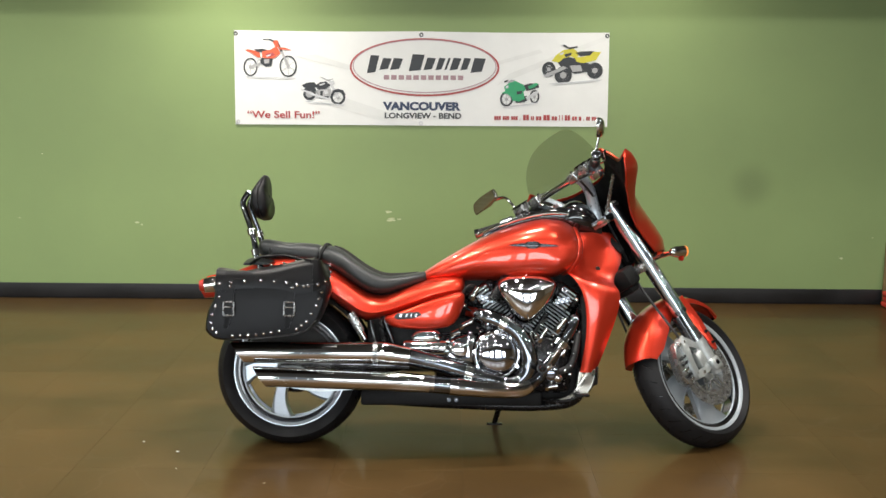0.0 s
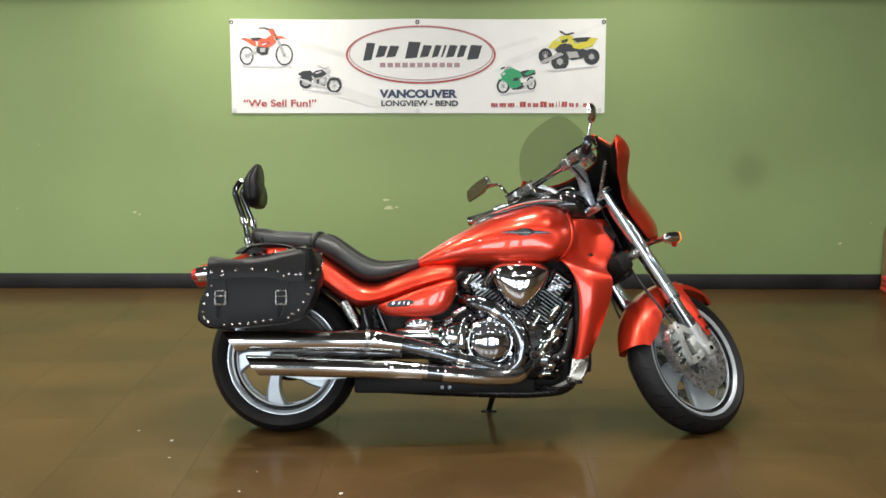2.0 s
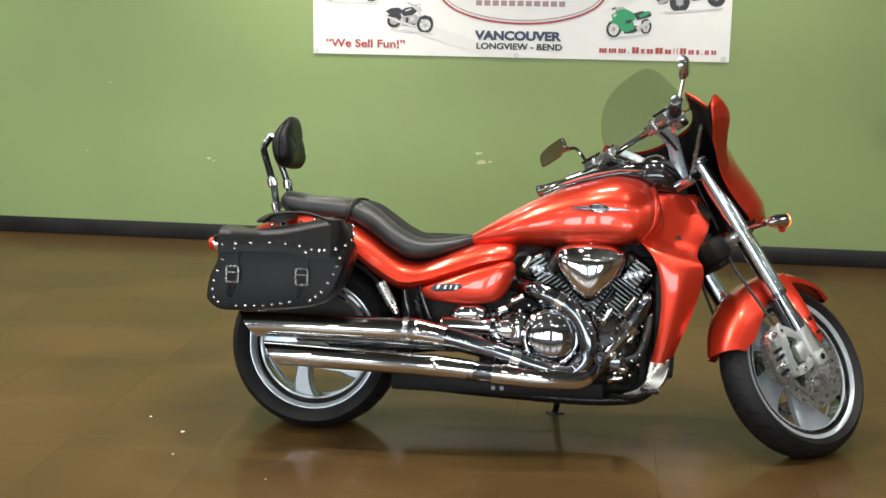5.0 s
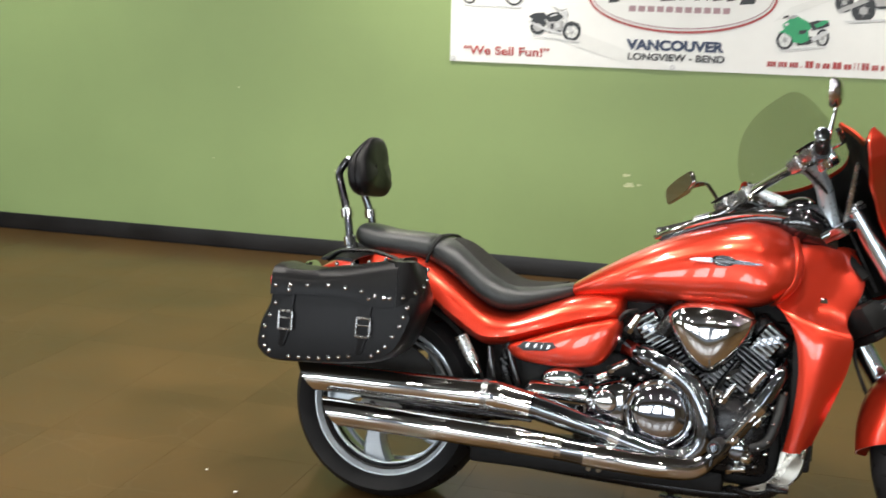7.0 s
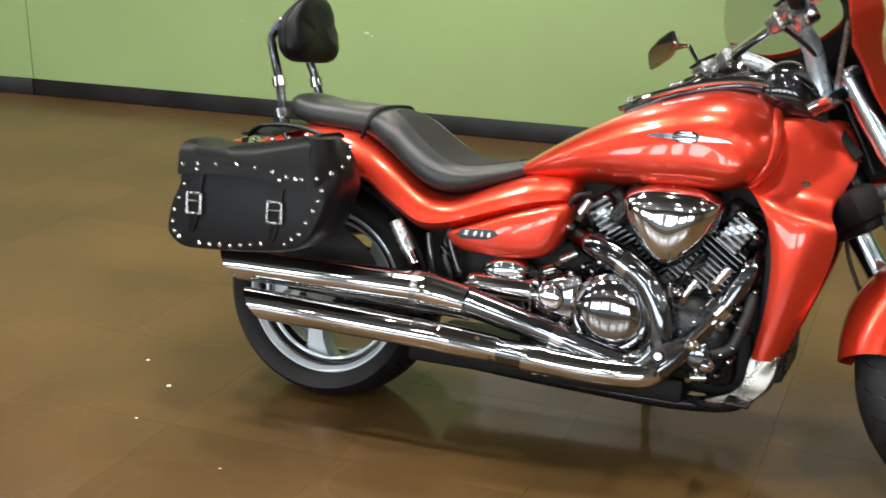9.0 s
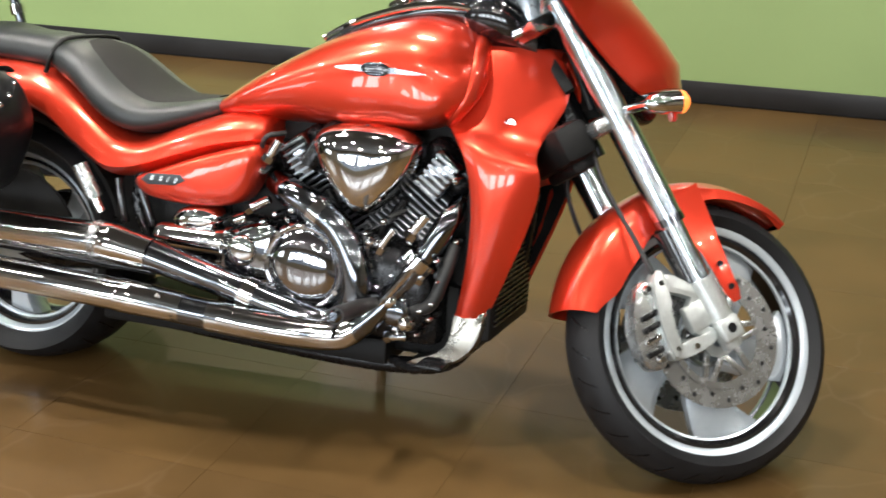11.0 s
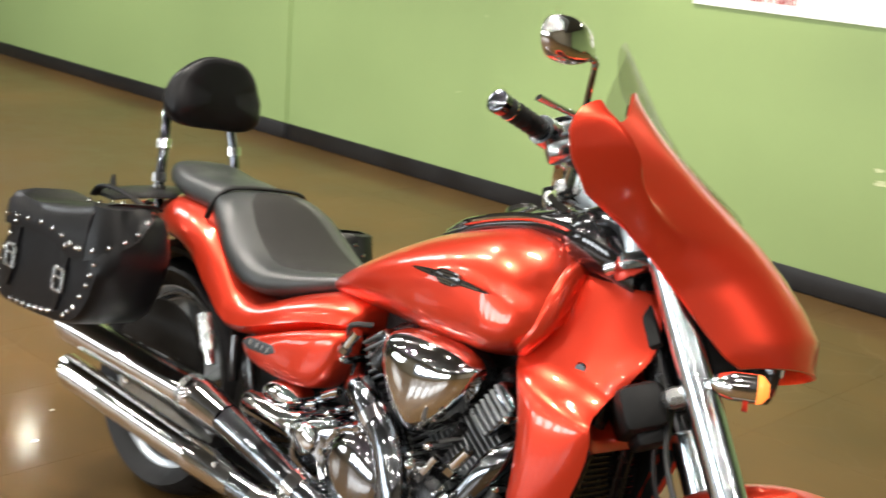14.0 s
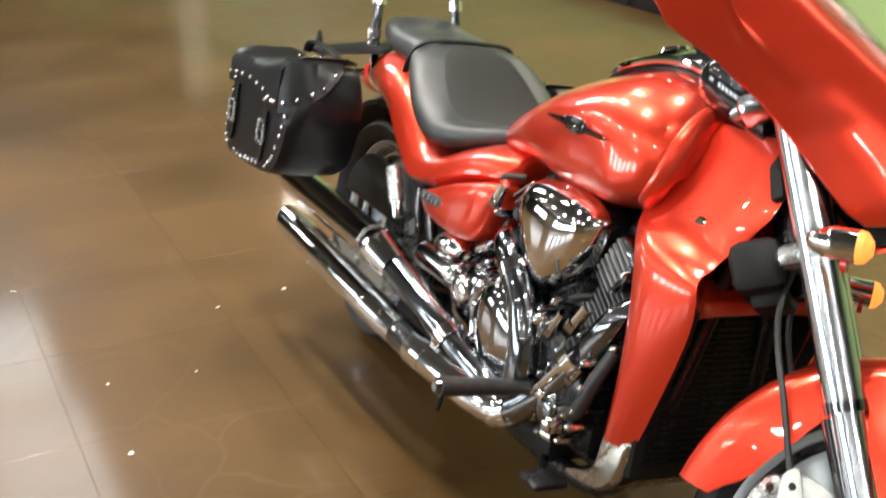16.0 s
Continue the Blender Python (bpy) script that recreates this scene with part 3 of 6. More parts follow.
for sd in (-1, 1):
    sc = part("side_cover", dome(side_out, sd * 0.135, 0.078, ((1.0, 0.0), (1.0, 0.40), (0.99, 0.58), (0.955, 0.76), (0.89, 0.88), (0.78, 0.96), (0.6, 1.02), (0.35, 1.05), (0.12, 1.06)), side=sd, rounder=0.3), PAINT, bike, "red-orange teardrop side cover", 50)
    part("badge", slab([(0.43, 0.527), (0.45, 0.543), (0.535, 0.548), (0.548, 0.536), (0.52, 0.522), (0.45, 0.517)], sd * 0.2145, sd * 0.2185, 0.001), INK_DARK, sc, "dark and chrome script badge")
    for k, (bx, bw) in enumerate(((0.455, 0.02), (0.48, 0.016), (0.5, 0.012), (0.518, 0.016))):
        part("badge_letter", slab([(bx, 0.5275), (bx + 0.004, 0.540), (bx + bw * 0.7, 0.541), (bx + bw * 0.7 - 0.004, 0.5285)], sd * 0.2185, sd * 0.2202), SATIN, sc, smooth=0)

# tank emblem: dark wings with a ribbed middle, all plain shapes
for sd in (-1, 1):
    em = part("emblem", slab(round_outline([(0.898, 0.8215), (0.955, 0.830), (1.035, 0.829), (1.108, 0.8205), (1.035, 0.8165), (0.955, 0.8165)], 3), 0, 0.005, 0.001), DARKCHROME, bike,
              "dark chrome winged emblem", m=Matrix.Translation((0, sd * 0.2125 - 0.0025, 0)))
    part("emblem_core", slab(round_outline([(0.963, 0.825), (0.977, 0.837), (1.015, 0.837), (1.029, 0.825), (1.015, 0.810), (0.978, 0.810)], 3), sd * 0.2125 - 0.004, sd * 0.2125 + 0.004, 0.001), GLOSSBLACK, em)
    # highlight put in by colour: brighter chrome on the lower and front bars
    for ex0, ex1, ez in ((0.981, 1.011, 0.8345), (0.972, 1.020, 0.829), (0.973, 1.019, 0.8185), (0.980, 1.012, 0.813), (0.915, 0.956, 0.8235), (1.036, 1.085, 0.8215)):
        part("emblem_bar", slab([(ex0, ez - 0.0014), (ex1, ez - 0.0014), (ex1 - 0.003, ez + 0.0014), (ex0 + 0.003, ez + 0.0014)], sd * 0.2125 - 0.0058, sd * 0.2125 + 0.0058), CHROME if ez < 0.822 else CHROME_DIM, em, smooth=0)

# seat
part("rider_seat", body([(0.585, 0.682, 0.722, 0.07), (0.53, 0.658, 0.713, 0.125), (0.46, 0.632, 0.703, 0.165), (0.39, 0.616, 0.702, 0.187), (0.325, 0.622, 0.728, 0.193), (0.265, 0.655, 0.768, 0.188), (0.215, 0.69, 0.803, 0.175),
                         (0.16, 0.72, 0.822, 0.155), (0.118, 0.74, 0.818, 0.13)], 2.9, 36), VINYL, bike, "black vinyl rider seat", 50)
seat_ob = bpy.data.objects["rider_seat"]
part("seat_insert", body([(0.528, 0.68, 0.7165, 0.055), (0.47, 0.66, 0.711, 0.110), (0.39, 0.65, 0.7105, 0.136), (0.325, 0.66, 0.736, 0.141), (0.265, 0.69, 0.776, 0.135), (0.215, 0.72, 0.8105, 0.118), (0.175, 0.75, 0.825, 0.08)], 2.6, 32),
     SUEDE, seat_ob, "grained black seat insert", 50)
part("pillion_seat", body([(0.125, 0.735, 0.818, 0.105), (0.105, 0.738, 0.828, 0.118), (0.04, 0.745, 0.833, 0.122), (-0.03, 0.752, 0.835, 0.12), (-0.09, 0.762, 0.846, 0.112), (-0.125, 0.775, 0.846, 0.10), (-0.14, 0.79, 0.83, 0.08)], 2.9, 32),
     VINYL, bike, "black vinyl pillion seat", 50)

part("grab_strap", tube([(0.115, -0.142, 0.742), (0.128, -0.138, 0.785), (0.142, -0.118, 0.818), (0.146, -0.06, 0.8275), (0.146, 0.06, 0.8275), (0.142, 0.118, 0.818), (0.128, 0.138, 0.785), (0.115, 0.142, 0.742)], 0.0085, n=10, flat=0.6), MATTBLACK, bike, "black vinyl grab strap between the seats")

# backrest
def pad_ring(f, k):
    """A ring of the pad: f from its flat back to its wedge-shaped front, k its size."""
    ring = []
    for i in range(44):
        a = 2 * math.pi * i / 44
        c, s = math.cos(a), math.sin(a)
        z = 0.101 * math.copysign(abs(s) ** 0.66, s)
        wide = float(np.interp(z, (-0.10, -0.06, 0.0, 0.05, 0.10), (0.144, 0.148, 0.140, 0.121, 0.094)))
        y = wide * math.copysign(abs(c) ** 0.60, c)
        deep = float(np.interp(z, (-0.10, -0.05, 0.0, 0.05, 0.10), (0.055, 0.072, 0.072, 0.054, 0.026)))
        arch = 0.014 * max(0.0, -z / 0.10) * (1 - (y / 0.15) ** 2)
        back = -0.160 - 0.010 * math.cos(math.pi * min(1.0, abs(z) / 0.13)) + 0.02 * max(0.0, z - 0.03) / 0.07
        ring.append((back + deep * f, y * k, 1.018 + (z + arch) * k))
    return ring


sissy = part("backrest", loft([pad_ring(*q) for q in ((0.0, 0.55), (0.02, 0.86), (0.10, 0.965), (0.25, 1.0), (0.42, 1.0), (0.46, 0.975))]), LEATHER, bike, "padded black leather backrest on chrome bars", 50)
part("cushion", loft([pad_ring(*q) for q in ((0.45, 0.965), (0.48, 0.99), (0.62, 0.99), (0.78, 0.95), (0.90, 0.84), (0.97, 0.62), (1.0, 0.3))]), LEATHER, sissy, "smooth black leather cushion", 50)
for sd in (-1, 1):
    part("backrest_bar", tube([(-0.105, sd * 0.122, 0.70), (-0.136, sd * 0.12, 0.756), (-0.158, sd * 0.112, 0.86), (-0.196, sd * 0.096, 0.965), (-0.205, sd * 0.088, 1.0), (-0.185, sd * 0.078, 1.04)], 0.0125, n=12, flat=1.0), DARKCHROME, sissy)
    for cz, cx in ((0.758, -0.136), (0.79, -0.143), (0.875, -0.163)):
        part("bar_collar", tube([(cx + 0.003, sd * (0.121 if cz < 0.8 else 0.111), cz - 0.012), (cx - 0.003, sd * (0.12 if cz < 0.8 else 0.11), cz + 0.012)], 0.019, n=14), CHROME, sissy)
part("backrest_plate", tube([(-0.185, -0.078, 1.04), (-0.19, 0, 1.045), (-0.185, 0.078, 1.04)], 0.01, n=10), CHROME, sissy)

# tail lamp and rear signals
tail = part("tail_lamp", tube([(-0.30, 0, 0.66), (-0.345, 0, 0.645), (-0.385, 0, 0.628)], [0.045, 0.05, 0.035], n=20), REDLENS, bike, "red tail lamp")
part("tail_bezel", tube([(-0.285, 0, 0.665), (-0.31, 0, 0.657)], 0.052, n=20), CHROME, tail)
for sd in (-1, 1):
    rs = part("rear_signal", tube([(-0.255, sd * 0.19, 0.66), (-0.30, sd * 0.19, 0.655), (-0.34, sd * 0.19, 0.65)], [0.02, 0.033, 0.03], n=16), CHROME, bike)
    part("signal_lens", tube([(-0.34, sd * 0.19, 0.65), (-0.36, sd * 0.19, 0.648)], [0.03, 0.022], n=16), REDLENS, rs)
    part("signal_stem", tube([(-0.25, sd * 0.09, 0.67), (-0.27, sd * 0.18, 0.66)], 0.01, n=10), CHROME, rs)

# saddlebags
bag_face = [(-0.248, 0.702), (-0.154, 0.698), (-0.037, 0.708), (0.05, 0.726), (0.09, 0.740), (0.140, 0.738), (0.175, 0.69), (0.190, 0.64), (0.175, 0.581), (0.146, 0.515), (0.11, 0.479), (0.06, 0.460), (-0.036, 0.447), (-0.182, 0.438), (-0.248, 0.440), (-0.284, 0.464), (-0.292, 0.49), (-0.282, 0.552), (-0.258, 0.61)]
stud_bm = bmesh.new()
bmesh.ops.create_uvsphere(stud_bm, u_segments=10, v_segments=6, radius=0.0068)
for v in stud_bm.verts:
    v.co.y *= 0.6
stud_mesh = bpy.data.meshes.new("stud")
stud_bm.to_mesh(stud_mesh)
stud_bm.free()
stud_mesh.shade_smooth()
stud_mesh.materials.append(CHROME)


def saddlebag(sd):
    yo, yi = 0.45, 0.265
    line = round_outline(bag_face, 4)
    c = sum(line, Vector((0, 0))) / len(line)

    def ring(y, k, lift=0.0):
        pts = []
        for q in line:
            x = c.x + (q.x - c.x) * k
            if x > 0.09:
                x -= (x - 0.09) * 0.5 * min(1.0, max(0.0, (y - 0.405) / 0.045)) ** 1.6 * min(1.0, max(0.0, (q.y - 0.6) / 0.08))
            pts.append((x, sd * y, c.y + (q.y - c.y) * k + lift))
        return pts
    bag = part("saddlebag", loft([ring(yi, 0.93), ring(yi + 0.02, 0.985), ring(0.34, 1.0), ring(0.40, 1.0), ring(yo - 0.03, 1.0), ring(yo - 0.012, 0.985), ring(yo, 0.95), ring(yo + 0.004, 0.8)]), LEATHER, bike,
               "studded black leather saddlebag with two buckled straps", 45)
    # lid flap: over the top, then down the face to a wavy edge
    top = [(-0.262, 0.712), (-0.154, 0.707), (-0.037, 0.717), (0.05, 0.736), (0.11, 0.750), (0.165, 0.756), (0.2, 0.757)]
    low = [(-0.262, 0.628), (-0.152, 0.637), (-0.05, 0.640), (0.0, 0.634), (0.074, 0.618), (0.128, 0.626), (0.16, 0.642), (0.2, 0.672)]
    rings = []
    for k in range(19):
        t = k / 18
        x = -0.248 + 0.376 * t
        zt = np.interp(x, [p[0] for p in top], [p[1] for p in top])
        zl = np.interp(x, [p[0] for p in low], [p[1] for p in low])
        sag = -0.012 * math.exp(-((x + 0.16) / 0.06) ** 2)
        o = 0.006
        prof = [(yi + 0.01, zt + 0.003), (0.30, zt + 0.012 + sag), (0.40, zt + 0.010 + sag), (yo - 0.005, zt - 0.002), (yo + 0.011, zt - 0.025), (yo + 0.0145, zl + 0.02), (yo + 0.0135, zl),
                (yo + 0.0075, zl), (yo + 0.008, zl + 0.02), (yo + 0.004, zt - 0.028), (yo - 0.012, zt - 0.008), (0.40, zt + 0.003 + sag), (0.30, zt + 0.004 + sag), (yi + 0.01, zt - 0.004)]
        rings.append([(x, sd * y, z) for y, z in prof])
    flap = part("flap", loft(rings), LEATHER, bag, "black leather lid flap with a wavy edge", 45)
    # the lid's end wraps the front corner and rises to the inner side
    end = []
    for x, y, z in ((0.12, 0.4645, 0.625), (0.140, 0.460, 0.630), (0.158, 0.448, 0.638), (0.174, 0.43, 0.650), (0.186, 0.405, 0.664), (0.190, 0.375, 0.684), (0.184, 0.348, 0.712), (0.172, 0.325, 0.738)):
        back = 0.018 + 0.024 * (0.4645 - y) / 0.14
        xt, yt = x - back * (x - 0.118) / 0.06, y - 0.012
        end.append([(x, sd * y, z), (0.45 * x + 0.55 * xt + 0.006, sd * (y - 0.003), 0.5 * z + 0.372), (xt, sd * yt, 0.752), (xt - 0.03, sd * (yt - 0.02), 0.757),
                    (xt - 0.03, sd * (yt - 0.02), 0.750), (xt - 0.006, sd * (yt - 0.006), 0.745), (0.45 * x + 0.55 * xt, sd * (y - 0.008), 0.5 * z + 0.372), (x - 0.005, sd * (y - 0.005), z)])
    part("flap_end", loft(end), LEATHER, bag, smooth=50)
    part("handle_strap", tube([(-0.14, sd * 0.30, 0.735), (-0.09, sd * 0.31, 0.765), (0.0, sd * 0.31, 0.77), (0.08, sd * 0.30, 0.752)], 0.012, n=10, flat=0.5), LEATHER, bag)
    part("bag_tassel", tube([(-0.055, sd * 0.305, 0.762), (-0.06, sd * 0.305, 0.80)], [0.012, 0.004], n=8), LEATHER, bag)
    yf = yo + 0.006
    for bx in (-0.2, 0.035):
        st = part("strap", slab(round_outline([(bx - 0.004, 0.66), (bx + 0.028, 0.66), (bx + 0.022, 0.60), (bx + 0.016, 0.54), (bx + 0.004, 0.492), (bx - 0.006, 0.482), (bx - 0.016, 0.494), (bx - 0.016, 0.54), (bx - 0.010, 0.60)], 3), sd * (yf - 0.002), sd * (yf + 0.0045), 0.0015), LEATHER, bag)
        fr = []
        for dx, dz in ((-0.02, -0.026), (0.02, -0.026), (0.02, 0.026), (-0.02, 0.026)):
            fr.append((bx + 0.004 + dx, sd * (yf + 0.009), 0.56 + dz))
        bk = merge(*[tube([fr[i], fr[(i + 1) % 4]], 0.0036, n=8) for i in range(4)], tube([(bx - 0.016, sd * (yf + 0.010), 0.566), (bx + 0.026, sd * (yf + 0.010), 0.566)], 0.0022, n=6))
        part("buckle", bk, SATIN, bag, "chrome buckle")
    spots = []

    def stud_row(line_, count, y):
        for t in np.linspace(0, len(line_) - 1, count):
            i = range(len(line_))
            spots.append((bag, float(np.interp(t, i, [p[0] for p in line_])), float(np.interp(t, i, [p[1] for p in line_])), y))
    stud_row([(-0.232, 0.657), (-0.16, 0.664), (-0.06, 0.671), (0.02, 0.664), (0.085, 0.648), (0.112, 0.650)], 9, yo + 0.0155)
    stud_row([(-0.19, 0.647), (0.05, 0.643)], 2, yo + 0.0155)
    stud_row([(-0.233, 0.606), (-0.252, 0.56), (-0.266, 0.52), (-0.262, 0.484), (-0.244, 0.466)], 6, yo + 0.004)
    stud_row([(-0.182, 0.456), (-0.09, 0.460), (-0.001, 0.475)], 7, yo + 0.004)
    stud_row([(0.066, 0.483), (0.105, 0.512), (0.143, 0.574), (0.162, 0.627)], 7, yo + 0.004)
    spots += [(bag, 0.148, 0.655, 0.456), (bag, 0.175, 0.669, 0.432), (bag, 0.189, 0.686, 0.402), (bag, 0.190, 0.706, 0.374), (bag, 0.182, 0.732, 0.348)]
    for k in range(4):
        spots.append((bag, -0.10 + 0.05 * k, float(np.interp(-0.10 + 0.05 * k, [p[0] for p in top], [p[1] for p in top])) + 0.014, 0.335))
    for owner, x, z, y in spots:
        shared("stud", stud_mesh, owner, Matrix.Translation((x, sd * y, z)))
    return bag


saddlebag(-1)
saddlebag(1).matrix_basis = Matrix.Translation((-0.045, -0.01, -0.035))

# leather yoke joining the two bags over the tail
yoke = []
for x in (-0.170, -0.160, -0.13, -0.10, -0.075, -0.065):
    e = 0.004 if x in (-0.170, -0.065) else 0.0
    up = [(x, y, 0.738 + 0.028 * (1 - (y / 0.29) ** 2) - e + 0.006 * math.sin(9 * y + 20 * x)) for y in np.linspace(-0.29, 0.29, 17)]
    yoke.append(up + [(p[0], p[1], p[2] - 0.010 + 2 * e) for p in reversed(up)])
part("bag_yoke", loft(yoke), LEATHER, bike, "black leather yoke joining the saddlebags", 50)

# engine
part("crankcase", merge(box(0.60, 1.16, -0.17, 0.17, 0.22, 0.46, 0.03), box(0.78, 1.12, -0.13, 0.13, 0.42, 0.56, 0.03)), BLACK, bike, "black crankcase")


def cylinder(base, tip, label):
    b, t = Vector((base[0], 0, base[1])), Vector((tip[0], 0, tip[1]))
    d = (t - b).normalized()
    ey = Vector((0, 1, 0))
    m = Matrix.Translation(b) @ Matrix((ey.cross(d), ey, d)).transposed().to_4x4()
    length = (t - b).length
    core = part("cylinder", tube([b, t], 0.072, n=28), BLACK, bike, label)
    me = None
    n = 13
    for k in range(n):
        z = length * (0.14 + 0.56 * k / (n - 1))
        if me is None:
            f = part("cooling_fin", box(-0.066, 0.066, -0.15, 0.135, -0.0026, 0.0026, 0.0015, 1), FIN, core, "bright-edged cooling fin")
            me = f.data
            f.matrix_basis = m @ Matrix.Translation((0, 0, z))
        else:
            shared("cooling_fin", me, core, m @ Matrix.Translation((0, 0, z)))
    hd = box(-0.068, 0.068, -0.135, 0.13, length * 0.74, length * 1.0, 0.022, 3)
    part("cylinder_head", hd, BLACK, core, m=m)
    cov = box(-0.036, 0.036, -0.168, -0.12, length * 0.66, length * 0.98, 0.014, 3)
    part("head_cover", cov, DARKCHROME, core, "ribbed chrome head cover", m=m)
    rib = None
    for k in range(6):
        z = length * (0.69 + 0.05 * k)
        mm = m @ Matrix.Translation((0, 0, z))
        if rib is None:
            r0 = part("cover_rib", box(-0.03, 0.03, -0.1735, -0.16, -0.0028, 0.0028, 0.0012, 1), FIN, core)
            rib = r0.data
            r0.matrix_basis = mm
        else:
            shared("cover_rib", rib, core, mm)


cylinder((0.955, 0.40), (0.775, 0.655), "finned rear cylinder")
cylinder((0.985, 0.40), (1.165, 0.65), "finned front cylinder")
heart = [(0.856, 0.675), (0.90, 0.697), (0.974, 0.703), (1.05, 0.698), (1.094, 0.675), (1.096, 0.635), (1.064, 0.575), (1.01, 0.518), (0.972, 0.499), (0.934, 0.518), (0.884, 0.575), (0.852, 0.635)]
air = part("air_cleaner", dome(heart, -0.13, 0.06, ((0.97, 0.0), (1.0, 0.35), (1.0, 0.6))), BLACK, bike, "black air cleaner backing", 40)
part("air_cleaner_cover", dome(heart, -0.167, 0.075, ((1.0, 0.0), (0.99, 0.2), (0.95, 0.45), (0.87, 0.68), (0.73, 0.86), (0.52, 0.98), (0.25, 1.03), (0.08, 1.04))), CHROME, air, "polished chrome heart-shaped air cleaner cover", 50)
part("intake_duct", tube([(0.90, -0.1, 0.70), (0.88, -0.17, 0.665), (0.84, -0.19, 0.60)], 0.026, n=14), BLACK, bike)
cl = part("clutch_cover", dome(circle_outline(0.853, 0.376, 0.108), -0.165, 0.06, ((1.0, 0), (1.0, 0.6), (0.96, 0.8), (0.9, 0.98), (0.87, 1.02), (0.83, 0.97), (0.80, 0.97), (0.76, 1.08), (0.5, 1.27), (0.2, 1.33)), steps=0), CHROME_DIM, bike,
          "round chrome clutch cover", 40)
for k in range(9):
    a = 2 * math.pi * k / 9 + 0.2
    part("cover_bolt", lathe([(0, -0.231), (0.006, -0.231), (0.007, -0.225), (0.007, -0.215), (0, -0.215)], 10, Matrix.Translation((0.853 + 0.093 * math.cos(a), 0, 0.376 + 0.093 * math.sin(a)))), CHROME, cl)
part("gear_cover", dome([(0.63, 0.35), (0.65, 0.42), (0.70, 0.45), (0.765, 0.46), (0.78, 0.40), (0.77, 0.33), (0.70, 0.305), (0.65, 0.315)], -0.16, 0.055), CHROME_DIM, bike, "rounded chrome gear cover", 40)
part("sprocket_cover", dome(circle_outline(0.70, 0.395, 0.035), -0.21, 0.025, steps=0), CHROME, bike, smooth=40)
part("starter_cover", dome([(0.50, 0.44), (0.53, 0.47), (0.60, 0.475), (0.63, 0.45), (0.60, 0.42), (0.53, 0.415)], -0.15, 0.06), CHROME, bike, "small chrome starter cover", 40)
part("front_case_cover", dome([(0.97, 0.30), (0.97, 0.40), (1.02, 0.45), (1.10, 0.43), (1.15, 0.36), (1.13, 0.27), (1.04, 0.25)], -0.16, 0.05), BLACK, bike, smooth=40)
for bx, bz, br in ((1.06, 0.33, 0.022), (1.10, 0.285, 0.02), (1.035, 0.285, 0.016), (0.985, 0.41, 0.018), (1.01, 0.455, 0.014)):
    part("case_boss", lathe([(0, -0.238), (br * 0.4, -0.2365), (br * 0.75, -0.231), (br, -0.221), (br, -0.2), (0, -0.2)], 16, Matrix.Translation((bx, 0, bz))), CHROME, bike)
for bx, bz in ((0.885, 0.655), (0.975, 0.686), (1.065, 0.655), (0.925, 0.575), (1.025, 0.575), (0.972, 0.53)):
    part("cover_screw", lathe([(0, -0.192), (0.0045, -0.192), (0.006, -0.188), (0.006, -0.16), (0, -0.16)], 10, Matrix.Translation((bx + (bx - 0.975) * 0.10, 0, bz + (bz - 0.61) * 0.16))), CHROME, air)
for hx, hz, tx, tz in ((0.80, 0.60, 0.90, 0.56), (1.06, 0.52, 1.00, 0.44), (0.76, 0.66, 0.70, 0.60)):
    part("plug_lead", tube([(hx, -0.15, hz), ((hx + tx) / 2, -0.185, (hz + tz) / 2 + 0.02), (tx, -0.15, tz)], 0.006, n=8), HOSE, bike)
part("oil_line", tube([(0.985, -0.185, 0.44), (1.0, -0.205, 0.41), (1.015, -0.205, 0.37), (1.035, -0.19, 0.33), (1.05, -0.18, 0.28)], 0.008, n=10), CHROME, bike, "chrome oil line")
part("pushrod_tube", tube([(0.972, -0.14, 0.42), (1.06, -0.155, 0.545)], 0.011, n=12), BLACK, bike)
part("pushrod_tube", tube([(0.955, -0.14, 0.42), (0.872, -0.155, 0.545)], 0.011, n=12), BLACK, bike)
part("guard_bar", tube([(1.112, -0.218, 0.412), (1.07, -0.226, 0.356), (1.022, -0.232, 0.295)], 0.0095, n=10), CHROME, bike, "straight bright brake rod")
for bx, bz, br in ((1.135, 0.40, 0.012), (1.12, 0.345, 0.010), (1.085, 0.455, 0.011), (1.15, 0.46, 0.010), (1.165, 0.53, 0.012), (0.64, 0.50, 0.009), (0.66, 0.55, 0.010), (0.72, 0.575, 0.011), (0.79, 0.47, 0.010), (0.69, 0.62, 0.009), (1.18, 0.60, 0.010), (1.19, 0.47, 0.009), (0.60, 0.40, 0.010), (0.62, 0.35, 0.010)):
    part("case_bolt", lathe([(0, -0.188), (br * 0.45, -0.1865), (br * 0.8, -0.182), (br, -0.175), (br, -0.12), (0, -0.12)], 12, Matrix.Translation((bx, 0, bz))), CHROME, bike)
